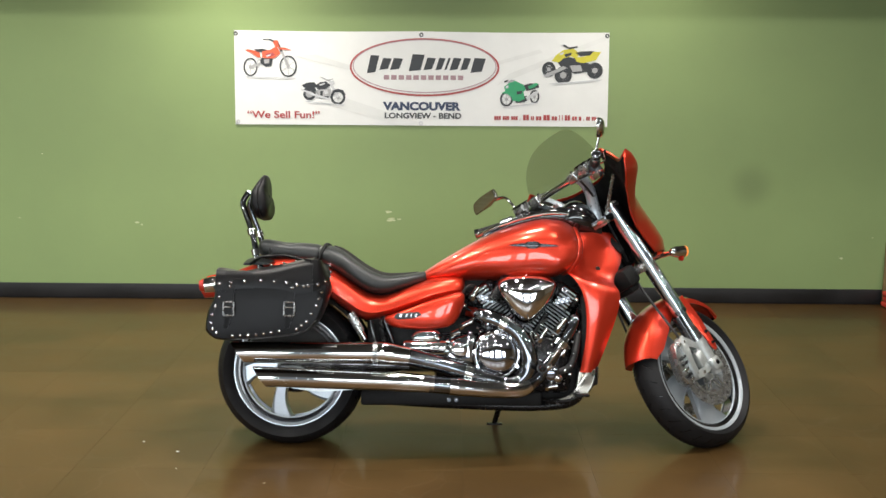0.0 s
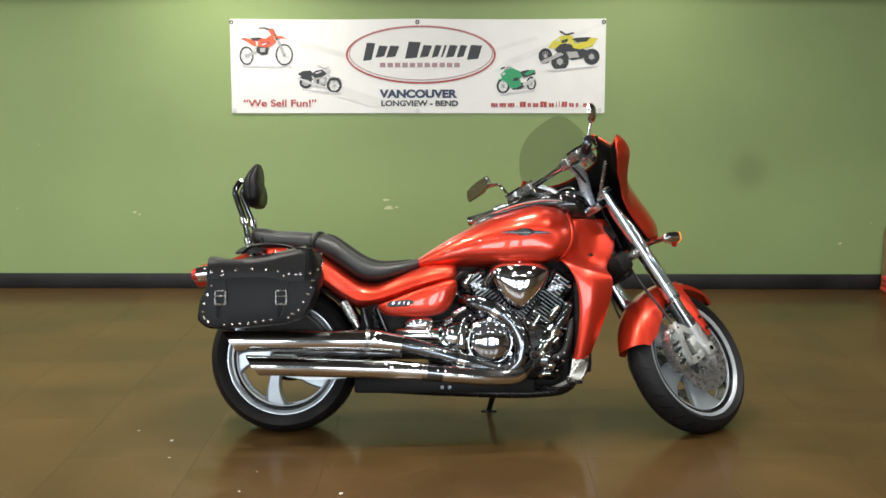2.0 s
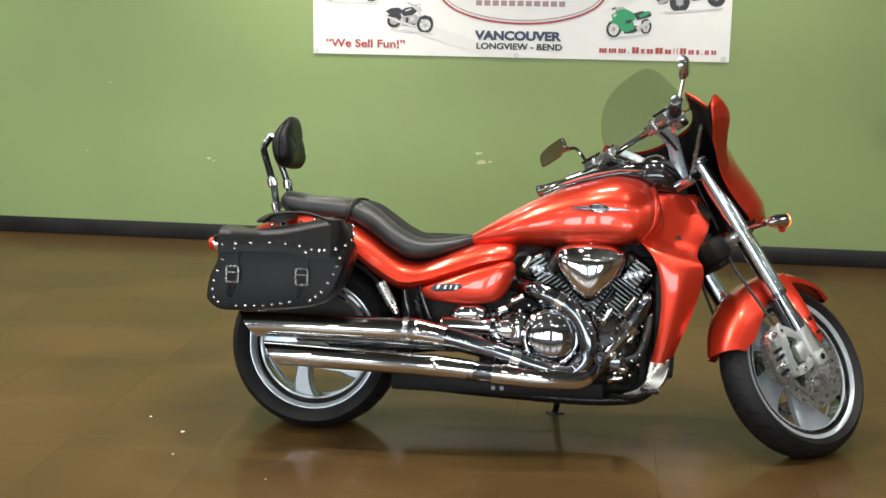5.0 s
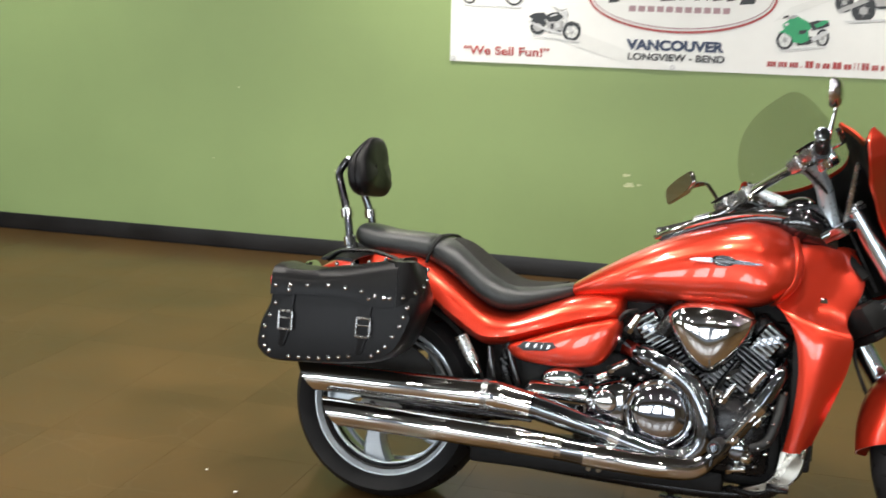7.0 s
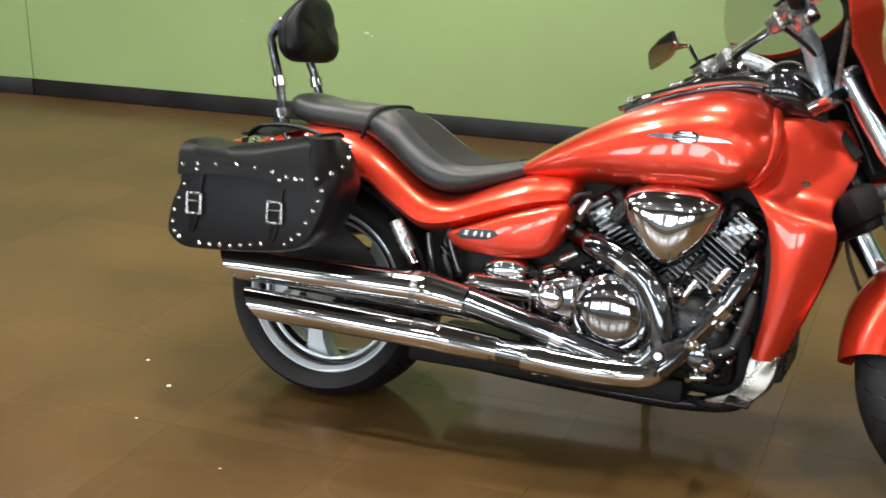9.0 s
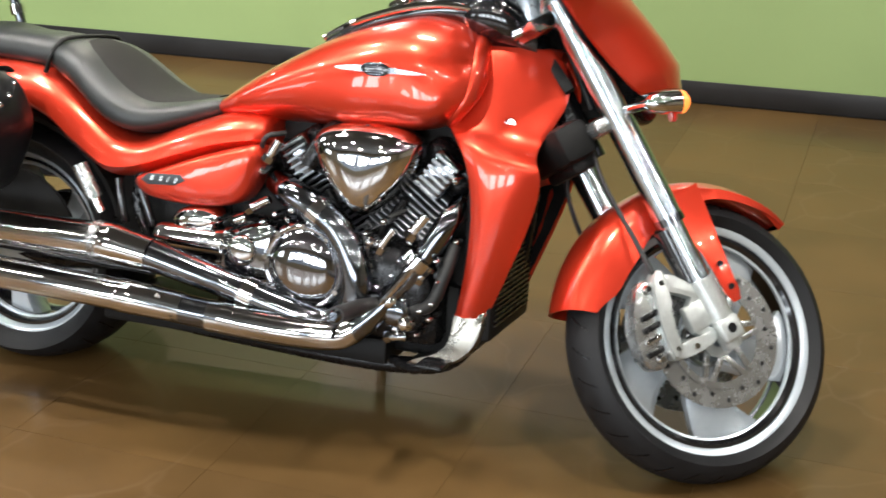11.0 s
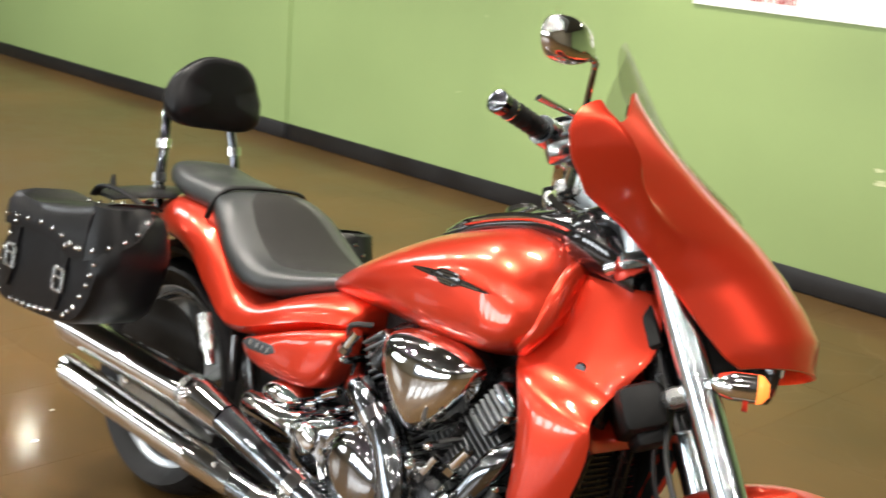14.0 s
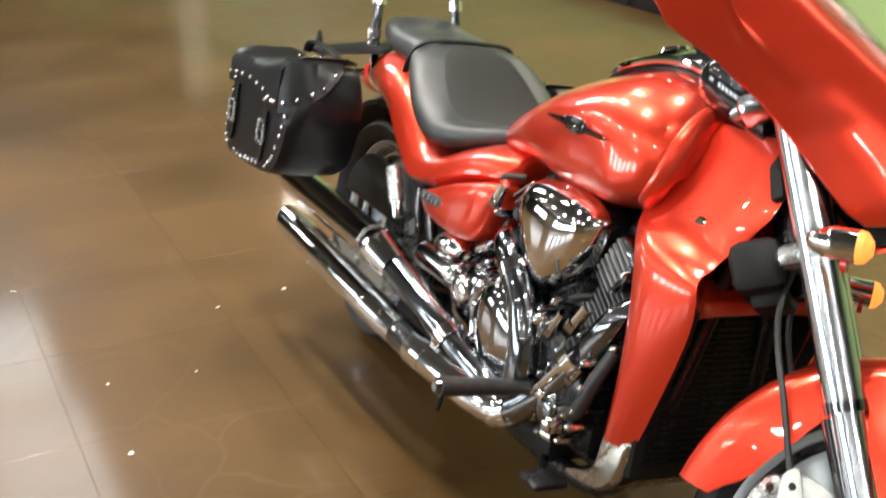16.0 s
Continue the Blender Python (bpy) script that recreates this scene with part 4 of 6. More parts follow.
for px0, pz0, px1, pz1, pr in ((1.09, 0.47, 1.13, 0.525, 0.012), (1.115, 0.375, 1.145, 0.415, 0.009), (1.02, 0.43, 1.055, 0.485, 0.010), (0.985, 0.345, 1.025, 0.335, 0.009), (1.05, 0.245, 1.10, 0.252, 0.011), (0.70, 0.485, 0.755, 0.515, 0.010), (0.665, 0.455, 0.70, 0.47, 0.012), (0.745, 0.60, 0.775, 0.65, 0.011)):
    fit = part("hose_fitting", tube([(px0, -0.205, pz0), (px1, -0.205, pz1)], pr, n=14), CHROME, bike, "short chrome hose fitting")
    part("fitting_nut", tube([(px0, -0.205, pz0), (px0 + (px1 - px0) * 0.25, -0.205, pz0 + (pz1 - pz0) * 0.25)], pr * 1.35, n=6), CHROME_DIM, fit, smooth=20)
# small chrome screws, added so that the case catches sparkling highlights
spots = random.Random(7)
for bx, bz in ((1.00, 0.255), (1.03, 0.262), (1.075, 0.268), (1.125, 0.262), (1.15, 0.30), (1.155, 0.335), (1.165, 0.385), (1.13, 0.315), (1.09, 0.335), (1.06, 0.385), (1.03, 0.355), (1.005, 0.31), (0.995, 0.47), (1.035, 0.50), (1.075, 0.42), (1.16, 0.43), (0.615, 0.44), (0.655, 0.43), (0.745, 0.465), (0.775, 0.485), (0.815, 0.50)):
    br = spots.uniform(0.006, 0.010)
    part("glint_screw", lathe([(0, -0.222), (br * 0.5, -0.2205), (br * 0.85, -0.216), (br, -0.209), (br, -0.15), (0, -0.15)], 12, Matrix.Translation((bx, 0, bz))), CHROME, bike)
part("water_pump", dome(circle_outline(1.075, 0.305, 0.034), -0.20, 0.03, steps=0), DARKCHROME, bike, "dark chrome pump cover", 40)
part("coolant_hose", tube([(1.10, -0.20, 0.31), (1.15, -0.205, 0.33), (1.175, -0.195, 0.40), (1.185, -0.17, 0.46)], 0.014, n=12), HOSE, bike, "black coolant hose")
both("engine_bar", lambda: tube([(0.99, -0.2, 0.47), (1.0, -0.215, 0.40), (0.985, -0.2, 0.34)], 0.009, n=10), CHROME, bike)
part("case_strip", box(0.62, 1.0, -0.205, -0.19, 0.30, 0.315, 0.004), SATIN, bike)

# exhaust
# chrome pipes whose dark reflections are put into the colour
ex = part("rear_exhaust", tube([(0.745, -0.14, 0.545), (0.80, -0.185, 0.532), (0.87, -0.205, 0.508), (0.94, -0.215, 0.46), (0.982, -0.225, 0.38), (0.975, -0.225, 0.305), (0.915, -0.225, 0.262), (0.80, -0.24, 0.285), (0.67, -0.26, 0.325), (0.50, -0.275, 0.368)],
                             [0.032, 0.035, 0.036, 0.036, 0.035, 0.034, 0.033, 0.032, 0.033, 0.037], n=20), DARKCHROME, bike, "curved chrome rear exhaust pipe", 60)
fx = part("front_exhaust", tube([(1.185, -0.13, 0.545), (1.165, -0.17, 0.505), (1.125, -0.185, 0.43), (1.07, -0.20, 0.35), (1.005, -0.224, 0.275), (0.94, -0.24, 0.238), (0.80, -0.27, 0.243), (0.58, -0.30, 0.262)],
                              [0.027, 0.028, 0.028, 0.028, 0.030, 0.033, 0.033, 0.034], n=20), DARKCHROME, bike, "curved chrome front exhaust pipe", 60)
# added sleeve: the pipe's bright lower stretch, put in as lighter chrome
part("bright_sleeve", tube([(0.985, -0.232, 0.258), (0.95, -0.241, 0.242), (0.88, -0.256, 0.240), (0.80, -0.270, 0.243), (0.66, -0.291, 0.254)], [0.031, 0.0345, 0.035, 0.035, 0.0355], n=20), CHROME, fx, "added sleeve of lighter chrome on the front pipe's lower bend", 60)
for own, pts in ((ex, [(0.87, -0.205, 0.508), (0.895, -0.209, 0.494)]), (ex, [(0.75, -0.248, 0.30), (0.72, -0.252, 0.31)]), (fx, [(1.12, -0.195, 0.43), (1.105, -0.199, 0.41)]), (fx, [(0.72, -0.281, 0.25), (0.69, -0.286, 0.253)])):
    part("pipe_clamp", tube(pts, 0.0375, n=20), CHROME, own)


def muffler(x0, z0, x1, z1, r0, r1, y, parent, cut):
    rings, n = [], 28
    for k in range(12):
        t = k / 11
        x, z = x0 + (x1 - x0) * t, z0 + (z1 - z0) * t
        r = r0 + (r1 - r0) * t
        ring = []
        for i in range(n):
            a = 2 * math.pi * i / n
            dz = r * math.sin(a)
            ring.append((x - (cut * dz if k == 0 else cut * dz * max(0.0, 1 - t * 4)), y + r * math.cos(a), z + dz))
        rings.append(ring)
    inside = []
    for depth, k in ((0.0, 0.93), (0.08, 0.9), (0.10, 0.3)):
        inside.append([(x0 + depth - cut * r0 * math.sin(2 * math.pi * i / n) * k, y + r0 * k * math.cos(2 * math.pi * i / n), z0 + r0 * k * math.sin(2 * math.pi * i / n)) for i in range(n)])
    mf = part("muffler", loft(list(reversed(inside[:1])) + rings, cap=False), CHROME, bike, "long slash-cut chrome muffler", 40)
    part("muffler_core", loft(inside, cap=False), BLACK, mf)
    return mf


m1 = muffler(-0.188, 0.383, 0.375, 0.383, 0.0435, 0.0435, -0.275, ex, 0.70)
part("muffler_collar", tube([(0.375, -0.275, 0.383), (0.40, -0.275, 0.382), (0.50, -0.275, 0.368)], [0.046, 0.046, 0.038], n=24), CHROME, m1)
part("collar_band", tube([(0.355, -0.275, 0.3835), (0.372, -0.275, 0.3835)], 0.0465, n=24), SATIN, m1)
m2 = muffler(-0.095, 0.288, 0.45, 0.272, 0.041, 0.037, -0.305, fx, 0.70)
part("muffler_collar", tube([(0.445, -0.305, 0.272), (0.47, -0.305, 0.271), (0.60, -0.298, 0.262)], [0.0395, 0.039, 0.0345], n=24), CHROME, m2)
part("muffler_bracket", slab([(-0.02, 0.33), (0.42, 0.322), (0.50, 0.318), (0.50, 0.345), (-0.02, 0.352)], -0.25, -0.27, 0.004), GLOSSBLACK, bike, "black muffler bracket")
for kx in (0.392, 0.55):
    part("clamp_screw", tube([(kx, -0.318, 0.39 if kx < 0.5 else 0.29), (kx, -0.33, 0.39 if kx < 0.5 else 0.29)], 0.007, n=10), CHROME, m1)

part("starter_cover", tube([(0.462, -0.20, 0.402), (0.475, -0.20, 0.402), (0.49, -0.20, 0.402), (0.63, -0.20, 0.402), (0.645, -0.20, 0.402), (0.652, -0.20, 0.402)], [0.012, 0.026, 0.031, 0.031, 0.027, 0.014], n=24), CHROME, bike, "chrome starter motor cover")
for tx0, tx1 in ((0.338, 0.358), (0.397, 0.433)):
    part("frame_tube", tube([(tx0, -0.165, 0.513), ((tx0 + tx1) / 2, -0.168, 0.46), (tx1, -0.165, 0.409)], 0.0105, n=12), GLOSSBLACK, bike, "gloss black tube below the seat")

# radiator, its painted shrouds and the chrome chin
rad = part("radiator", box(1.20, 1.272, -0.155, 0.155, 0.25, 0.62, 0.01), MATTBLACK, bike, "black finned radiator")
fin_ob = part("radiator_fin", box(1.272, 1.277, -0.135, 0.135, -0.002, 0.002), BLACK, rad)
fin_ob.matrix_basis = Matrix.Translation((0, 0, 0.285))
for k in range(1, 25):
    shared("radiator_fin", fin_ob.data, rad, Matrix.Translation((0, 0, 0.285 + 0.012 * k)))
bridge = []
for s in np.linspace(-1, 1, 23):
    q = 1 - s ** 4
    bridge.append([(1.338 - 0.030 * q, 0.150 * s, 0.574), (1.349 - 0.032 * q, 0.152 * s, 0.590), (1.348 - 0.036 * q, 0.152 * s, 0.618), (1.338 - 0.055 * q, 0.148 * s, 0.634), (1.320 - 0.095 * q, 0.128 * s, 0.654), (1.308 - 0.105 * q, 0.098 * s, 0.690),
                   (1.312 - 0.095 * q, 0.072 * s, 0.735), (1.29 - 0.09 * q, 0.072 * s, 0.735), (1.28 - 0.09 * q, 0.10 * s, 0.66), (1.29 - 0.03 * q, 0.13 * s, 0.60)])
part("shroud_bridge", loft(bridge), PAINT, rad, "red-orange scooped panel over the radiator", 60)
shroud_rows = [(0.305, 1.195, 1.262, 0.174, 0.152), (0.38, 1.2108, 1.292, 0.183, 0.156), (0.46, 1.221, 1.322, 0.19, 0.16), (0.54, 1.2226, 1.35, 0.194, 0.163), (0.6, 1.2134, 1.363, 0.194, 0.166), (0.64, 1.2024, 1.359, 0.191, 0.172),
               (0.668, 1.1796, 1.348, 0.183, 0.17), (0.684, 1.1616, 1.34, 0.165, 0.142), (0.7, 1.144, 1.338, 0.147, 0.117), (0.72, 1.1348, 1.351, 0.131, 0.098), (0.75, 1.1352, 1.379, 0.115, 0.081), (0.8, 1.14, 1.385, 0.093, 0.052), (0.85, 1.15, 1.368, 0.071, 0.04), (0.885, 1.17, 1.335, 0.053, 0.032)]


def shroud(sd):
    rings = []
    dense = [np.interp(t, range(len(shroud_rows)), col) for col in zip(*shroud_rows) for t in [np.linspace(0, len(shroud_rows) - 1, 61)]]
    for s in range(61):
        lo, hi = max(0, s - 4), min(61, s + 5)
        if s - lo != hi - 1 - s:
            r = min(s - lo, hi - 1 - s)
            lo, hi = s - r, s + r + 1
        z, xr, xf, yo, yf = (float(np.mean(col[lo:hi])) for col in dense)
        outer = [(xr, yo * 0.96), (xr + 0.012, yo), ((2 * xr + xf) / 3, yo + 0.006), ((xr + 2 * xf) / 3, yo * 0.55 + yf * 0.45 + 0.006), (xf - 0.012, yf + 0.006), (xf, yf - 0.004), (xf - 0.003, yf - 0.010)]
        inner = [(xf - 0.010, yf - 0.012), (xf - 0.02, yf - 0.011), ((xr + 2 * xf) / 3, yf - 0.012), ((2 * xr + xf) / 3, yo - 0.014), (xr + 0.01, yo - 0.016)]
        tilt = 0.034 * max(0.0, 1 - abs(z - 0.685) / 0.06)
        rings.append([(x, sd * y, z + tilt * (0.4 - (x - xr) / (xf - xr))) for x, y in outer + inner])
    return loft(rings)


for sd in (-1, 1):
    sh = part("radiator_shroud", shroud(sd), PAINT, bike, "red-orange painted radiator shroud", 60)
    # added black sheet: the deep shade inside the shroud, put in as colour
    shade_rows = []
    for z, xr, xf, yo, yf in shroud_rows[:5]:
        shade_rows.append([(xr + 0.012, sd * (yo - 0.021), z + 0.004), (xf - 0.006, sd * (yf - 0.0135), z + 0.002), (xf - 0.006, sd * (yf - 0.018), z + 0.002), (xr + 0.012, sd * (yo - 0.026), z + 0.004)])
    part("shroud_shade", loft(shade_rows), MATTBLACK, sh, "black sheet for the deep shade inside the shroud")
    part("shroud_screw", lathe([(0, -0.010), (0.010, -0.010), (0.013, -0.006), (0.013, 0.004), (0, 0.004)], 14), CHROME, sh, m=Matrix.Translation((1.272, sd * 0.111, 0.727)) @ pose(0, 0, 0, 0, 0, 12 * -sd))
    part("shroud_slot", box(-0.012, 0.012, -0.009, 0.009, -0.045, 0.045, 0.003), MATTBLACK, sh, m=Matrix.Translation((1.354, sd * 0.048, 0.833)) @ pose(0, 0, 0, 24 * sd) @ pose(0, 0, 0, 0, -41))
part("neck_cover", body([(1.16, 0.80, 0.880, 0.056), (1.20, 0.80, 0.890, 0.054), (1.28, 0.80, 0.890, 0.046), (1.33, 0.80, 0.886, 0.038), (1.35, 0.82, 0.88, 0.03)], 3.0), PAINT, bike, "red-orange painted neck cover", 50)
chin_line = round_outline([(1.196, 0.318), (1.23, 0.322), (1.264, 0.318), (1.258, 0.265), (1.236, 0.222), (1.19, 0.188), (1.10, 0.172), (1.085, 0.178), (1.15, 0.206), (1.182, 0.245)], 4)
chin = []
for y in (-0.165, -0.155, -0.12, 0.12, 0.155, 0.165):
    k = 0.86 if abs(y) > 0.16 else (0.97 if abs(y) > 0.15 else 1.0)
    chin.append([(1.19 + (q.x - 1.19) * k, y, 0.25 + (q.y - 0.25) * k) for q in chin_line])
chin_ob = part("chin_cover", loft(chin), STEEL, bike, "curved worn chrome chin cover", 50)
part("chin_grille", loft([[(1.192 + (q.x - 1.19) * 1.0, y, 0.252 + (q.y - 0.25) * 0.97) for q in chin_line] for y in (-0.148, -0.14, 0.14, 0.148)]), MATTBLACK, chin_ob, "black chin between the covers", 50)

# footpegs, pedal and side stand
for sd in (-1, 1):
    pg = part("footpeg", tube([(1.03, sd * 0.22, 0.322), (1.025, sd * 0.32, 0.33), (1.022, sd * 0.42, 0.335)], [0.012, 0.018, 0.019], n=14), HOSE, bike, "black rubber footpeg")
    part("peg_tip", tube([(1.022, sd * 0.42, 0.335), (1.022, sd * 0.430, 0.336)], [0.015, 0.009], n=14), DARKCHROME, pg)
    part("peg_bracket", tube([(1.04, sd * 0.15, 0.31), (1.032, sd * 0.235, 0.323)], 0.02, n=12), BLACK, pg)
part("brake_pedal", merge(tube([(1.06, -0.19, 0.19), (1.13, -0.24, 0.19), (1.19, -0.27, 0.215)], 0.009, n=10), box(1.16, 1.22, -0.31, -0.24, 0.215, 0.228, 0.005)), BLACK, bike, "black brake pedal")
part("peg_feeler", tube([(1.022, -0.41, 0.325), (1.015, -0.412, 0.285)], 0.005, n=8), BLACK, bike)
stand = part("side_stand", tube([(0.90, 0.13, 0.18), (0.88, 0.19, 0.12), (0.865, 0.26, 0.055)], [0.014, 0.013, 0.012], n=12), BLACK, bike, "black side stand")
part("stand_foot", box(0.83, 0.90, 0.245, 0.295, 0.0415, 0.052, 0.004), BLACK, stand, m=None)

# console on the tank
con = part("tank_console", body([(0.80, 0.845, 0.878, 0.045), (0.90, 0.89, 0.928, 0.06), (1.0, 0.915, 0.962, 0.07), (1.08, 0.92, 0.988, 0.075), (1.16, 0.91, 0.995, 0.078), (1.24, 0.88, 0.985, 0.075), (1.30, 0.86, 0.955, 0.055)], 2.6), GLOSSBLACK, bike,
           "gloss black tank console", 50)
part("console_trim", tube([(0.78, 0, 0.872), (0.88, -0.055, 0.915), (1.0, -0.07, 0.952), (1.1, -0.076, 0.965), (1.2, -0.078, 0.955)], 0.008, n=10), CHROME, con)
part("console_trim", tube([(0.78, 0, 0.872), (0.88, 0.055, 0.915), (1.0, 0.07, 0.952), (1.1, 0.076, 0.965), (1.2, 0.078, 0.955)], 0.008, n=10), CHROME, con)
part("gauge_ring", lathe([(0.052, -0.008), (0.058, 0.0), (0.052, 0.012), (0.046, 0.012), (0.046, 0)], 32), CHROME, con, m=Matrix.Translation((1.09, 0, 0.992)) @ pose(0, 0, 0, -70, 0, 90) @ pose(0, 0, 0, 180))
part("filler_cap", tube([(0.96, 0, 0.958), (0.956, 0, 0.966)], [0.034, 0.028], n=24), CHROME, con)
part("steering_dome", body([(1.12, 0.90, 0.975, 0.06), (1.155, 0.885, 1.01, 0.086), (1.20, 0.88, 1.022, 0.094), (1.25, 0.875, 1.0, 0.084), (1.30, 0.88, 0.945, 0.05)], 2.2, 32), GLOSSBLACK, con, "gloss black dome at the steering head", 50)

# ---- the steered front: u ahead of the steering axis, v to the left, w up along it ----
for sd in (-1, 1):
    v = sd * 0.122
    leg = part("fork_leg", tube([(0.034, v, 0.215), (0.034, v, 0.745)], 0.0315, n=28), FORK, bike, "bright satin upper fork tube", m=STEER)
    part("fork_cap", lathe([(0, 0.755), (0.018, 0.755), (0.026, 0.75), (0.0315, 0.74), (0.0315, 0.73)], 28), SATIN, leg, m=STEER @ Matrix.Translation((0.034, v, 0)) @ pose(0, 0, 0, 90))
    part("fork_seal", tube([(0.034, v, 0.205), (0.034, v, 0.222)], 0.0330, n=28), DARKCHROME, leg, m=STEER)
    part("fork_slider", tube([(0.034, v, 0.21), (0.034, v, 0.06)], 0.0255, n=24), FORK, leg, m=STEER)
    part("fork_guard", tube([(0.022, v * 0.9, 0.20), (0.02, v * 0.9, 0.06)], [0.028, 0.024], n=16), GLOSSBLACK, leg, m=STEER)
    part("fork_foot", merge(tube([(0.034, v, 0.075), (0.034, v, -0.03), (0.032, v, -0.085)], [0.030, 0.029, 0.020], n=20),
                            box(-0.04, 0.034, v - 0.012, v + 0.012, -0.02, 0.04, 0.006)), CAST, leg, "pale cast fork foot", m=STEER)
    # four-piston caliper behind the leg
    flipm = Matrix.Identity(4) if sd < 0 else pose(0, 0, 0, 0, 0, 180)
    cal = part("brake_caliper", slab(round_outline([(-0.168, -0.03), (-0.16, 0.045), (-0.118, 0.112), (-0.082, 0.128), (-0.07, 0.10), (-0.098, 0.04), (-0.112, -0.035), (-0.14, -0.05)], 4), sd * 0.084, sd * 0.126, 0.010), SATIN, bike,
               "alloy brake caliper with black pads", m=STEER)
    for name_, line_, y0_, y1_ in (("caliper_bridge", [(-0.072, 0.125), (-0.045, 0.13), (-0.052, 0.075), (-0.075, 0.03), (-0.082, -0.03), (-0.108, -0.04), (-0.102, 0.03), (-0.088, 0.08)], 0.100, 0.138),
                                   ("caliper_arm", [(-0.055, 0.125), (-0.02, 0.105), (0.012, 0.06), (0.012, 0.035), (-0.03, 0.07), (-0.058, 0.09)], 0.104, 0.132),
                                   ("caliper_arm", [(-0.105, -0.018), (-0.05, -0.028), (0.004, -0.03), (0.008, -0.052), (-0.06, -0.056), (-0.108, -0.046)], 0.104, 0.132),
                                   ("fork_bracket", [(0.012, 0.065), (0.012, 0.035), (-0.008, 0.015), (-0.012, -0.01), (0.008, -0.028), (0.008, -0.052), (-0.034, -0.022), (-0.036, 0.02)], 0.106, 0.13)):
        part(name_, slab(round_outline(line_, 3), sd * y0_, sd * y1_, 0.004), CAST, cal, m=STEER)
    for pw in (-0.012, 0.012, 0.036, 0.06):
        part("pad_fin", box(-0.155 + pw * 0.35, -0.112 + pw * 0.4, sd * 0.128 - 0.004, sd * 0.128 + 0.004, pw - 0.006, pw + 0.006, 0.002), BLACK if pw != 0.012 else CHROME, cal, m=STEER)
    for cu, cw in ((-0.135, -0.03), (-0.092, 0.11), (-0.06, 0.108), (-0.092, -0.028), (-0.05, -0.042)):
        part("caliper_bolt", lathe([(0, -0.009), (0.006, -0.009), (0.009, -0.003), (0.009, 0.0), (0, 0.0)], 12), CHROME, cal, m=STEER @ Matrix.Translation((cu, sd * 0.129, cw)) @ flipm)
    part("axle_boss", box(0.006, 0.06, sd * 0.142 - 0.012, sd * 0.142 + 0.012, -0.07, -0.018, 0.008, 3), CAST, leg, m=STEER)
    part("boss_hole", lathe([(0, -0.002), (0.010, -0.002), (0.011, 0.0), (0, 0.0)], 16), BLACK, leg, m=STEER @ Matrix.Translation((0.033, sd * 0.1545, -0.043)) @ flipm)
    hose = part("brake_hose", tube([(0.0, sd * 0.05, 0.46), (-0.045, sd * 0.085, 0.36), (-0.055, sd * 0.11, 0.22), (-0.06, sd * 0.125, 0.12), (-0.05, sd * 0.12, 0.06)], 0.0055, n=8), HOSE, bike, m=STEER)

part("upper_clamp", merge(box(-0.05, 0.06, -0.13, 0.13, 0.685, 0.722, 0.014), tube([(-0.06, -0.05, 0.712), (-0.03, -0.075, 0.71), (0.02, -0.11, 0.705)], 0.012, n=12),
                          tube([(-0.06, 0.05, 0.712), (-0.03, 0.075, 0.71), (0.02, 0.11, 0.705)], 0.012, n=12)), FORK, bike, "brushed alloy upper fork clamp", m=STEER)
part("lower_clamp", box(-0.03, 0.05, -0.13, 0.13, 0.435, 0.472, 0.015), SATIN, bike, "brushed alloy lower fork clamp", m=STEER)
part("steering_head", tube([(0, 0, 0.40), (0, 0, 0.76)], 0.034, n=20), BLACK, bike, m=STEER)
part("wiring_box", merge(box(-0.105, -0.02, -0.10, 0.10, 0.41, 0.495, 0.02), box(-0.085, -0.02, -0.07, 0.07, 0.385, 0.415, 0.012)), MATTBLACK, bike, "black wiring cover", m=STEER)
for pts in ([(-0.10, -0.16, 0.90), (-0.01, -0.10, 0.82), (0.045, -0.05, 0.70), (0.04, -0.03, 0.5)], [(-0.10, 0.16, 0.90), (-0.01, 0.10, 0.82), (0.045, 0.05, 0.70), (0.04, 0.03, 0.5)]):
    part("control_cable", tube(pts, 0.005, n=8), HOSE, bike, m=STEER)

# front fender
fc_u, fc_w = 0.032, -0.058
rings = []
for k in range(25):
    a = radians(24 + 119 * k / 24)
    t = k / 24
    r = 0.348 - 0.004 * math.cos(2 * math.pi * t)
    drop = np.interp(t, [0, 0.12, 0.3, 0.5, 0.72, 0.9, 1.0], [0.014, 0.03, 0.045, 0.075, 0.105, 0.10, 0.06])
    half = np.interp(t, [0, 0.1, 0.4, 0.8, 1.0], [0.045, 0.068, 0.084, 0.09, 0.078])
    prof = [(r - drop, -half), (r - drop * 0.5, -half * 1.0), (r - 0.022, -half * 0.93), (r - 0.007, -half * 0.7), (r, -half * 0.3), (r, half * 0.3), (r - 0.007, half * 0.7), (r - 0.022, half * 0.93), (r - drop * 0.5, half), (r - drop, half)]
    back = [(rr - 0.004 if abs(y) < half * 0.95 else rr, y * 0.955) for rr, y in reversed(prof)]
    rings.append([(fc_u + rr * math.cos(a), y, fc_w + rr * math.sin(a)) for rr, y in prof + back])
ff = part("front_fender", loft(rings), PAINT, bike, "red-orange painted front fender", 60, m=STEER)
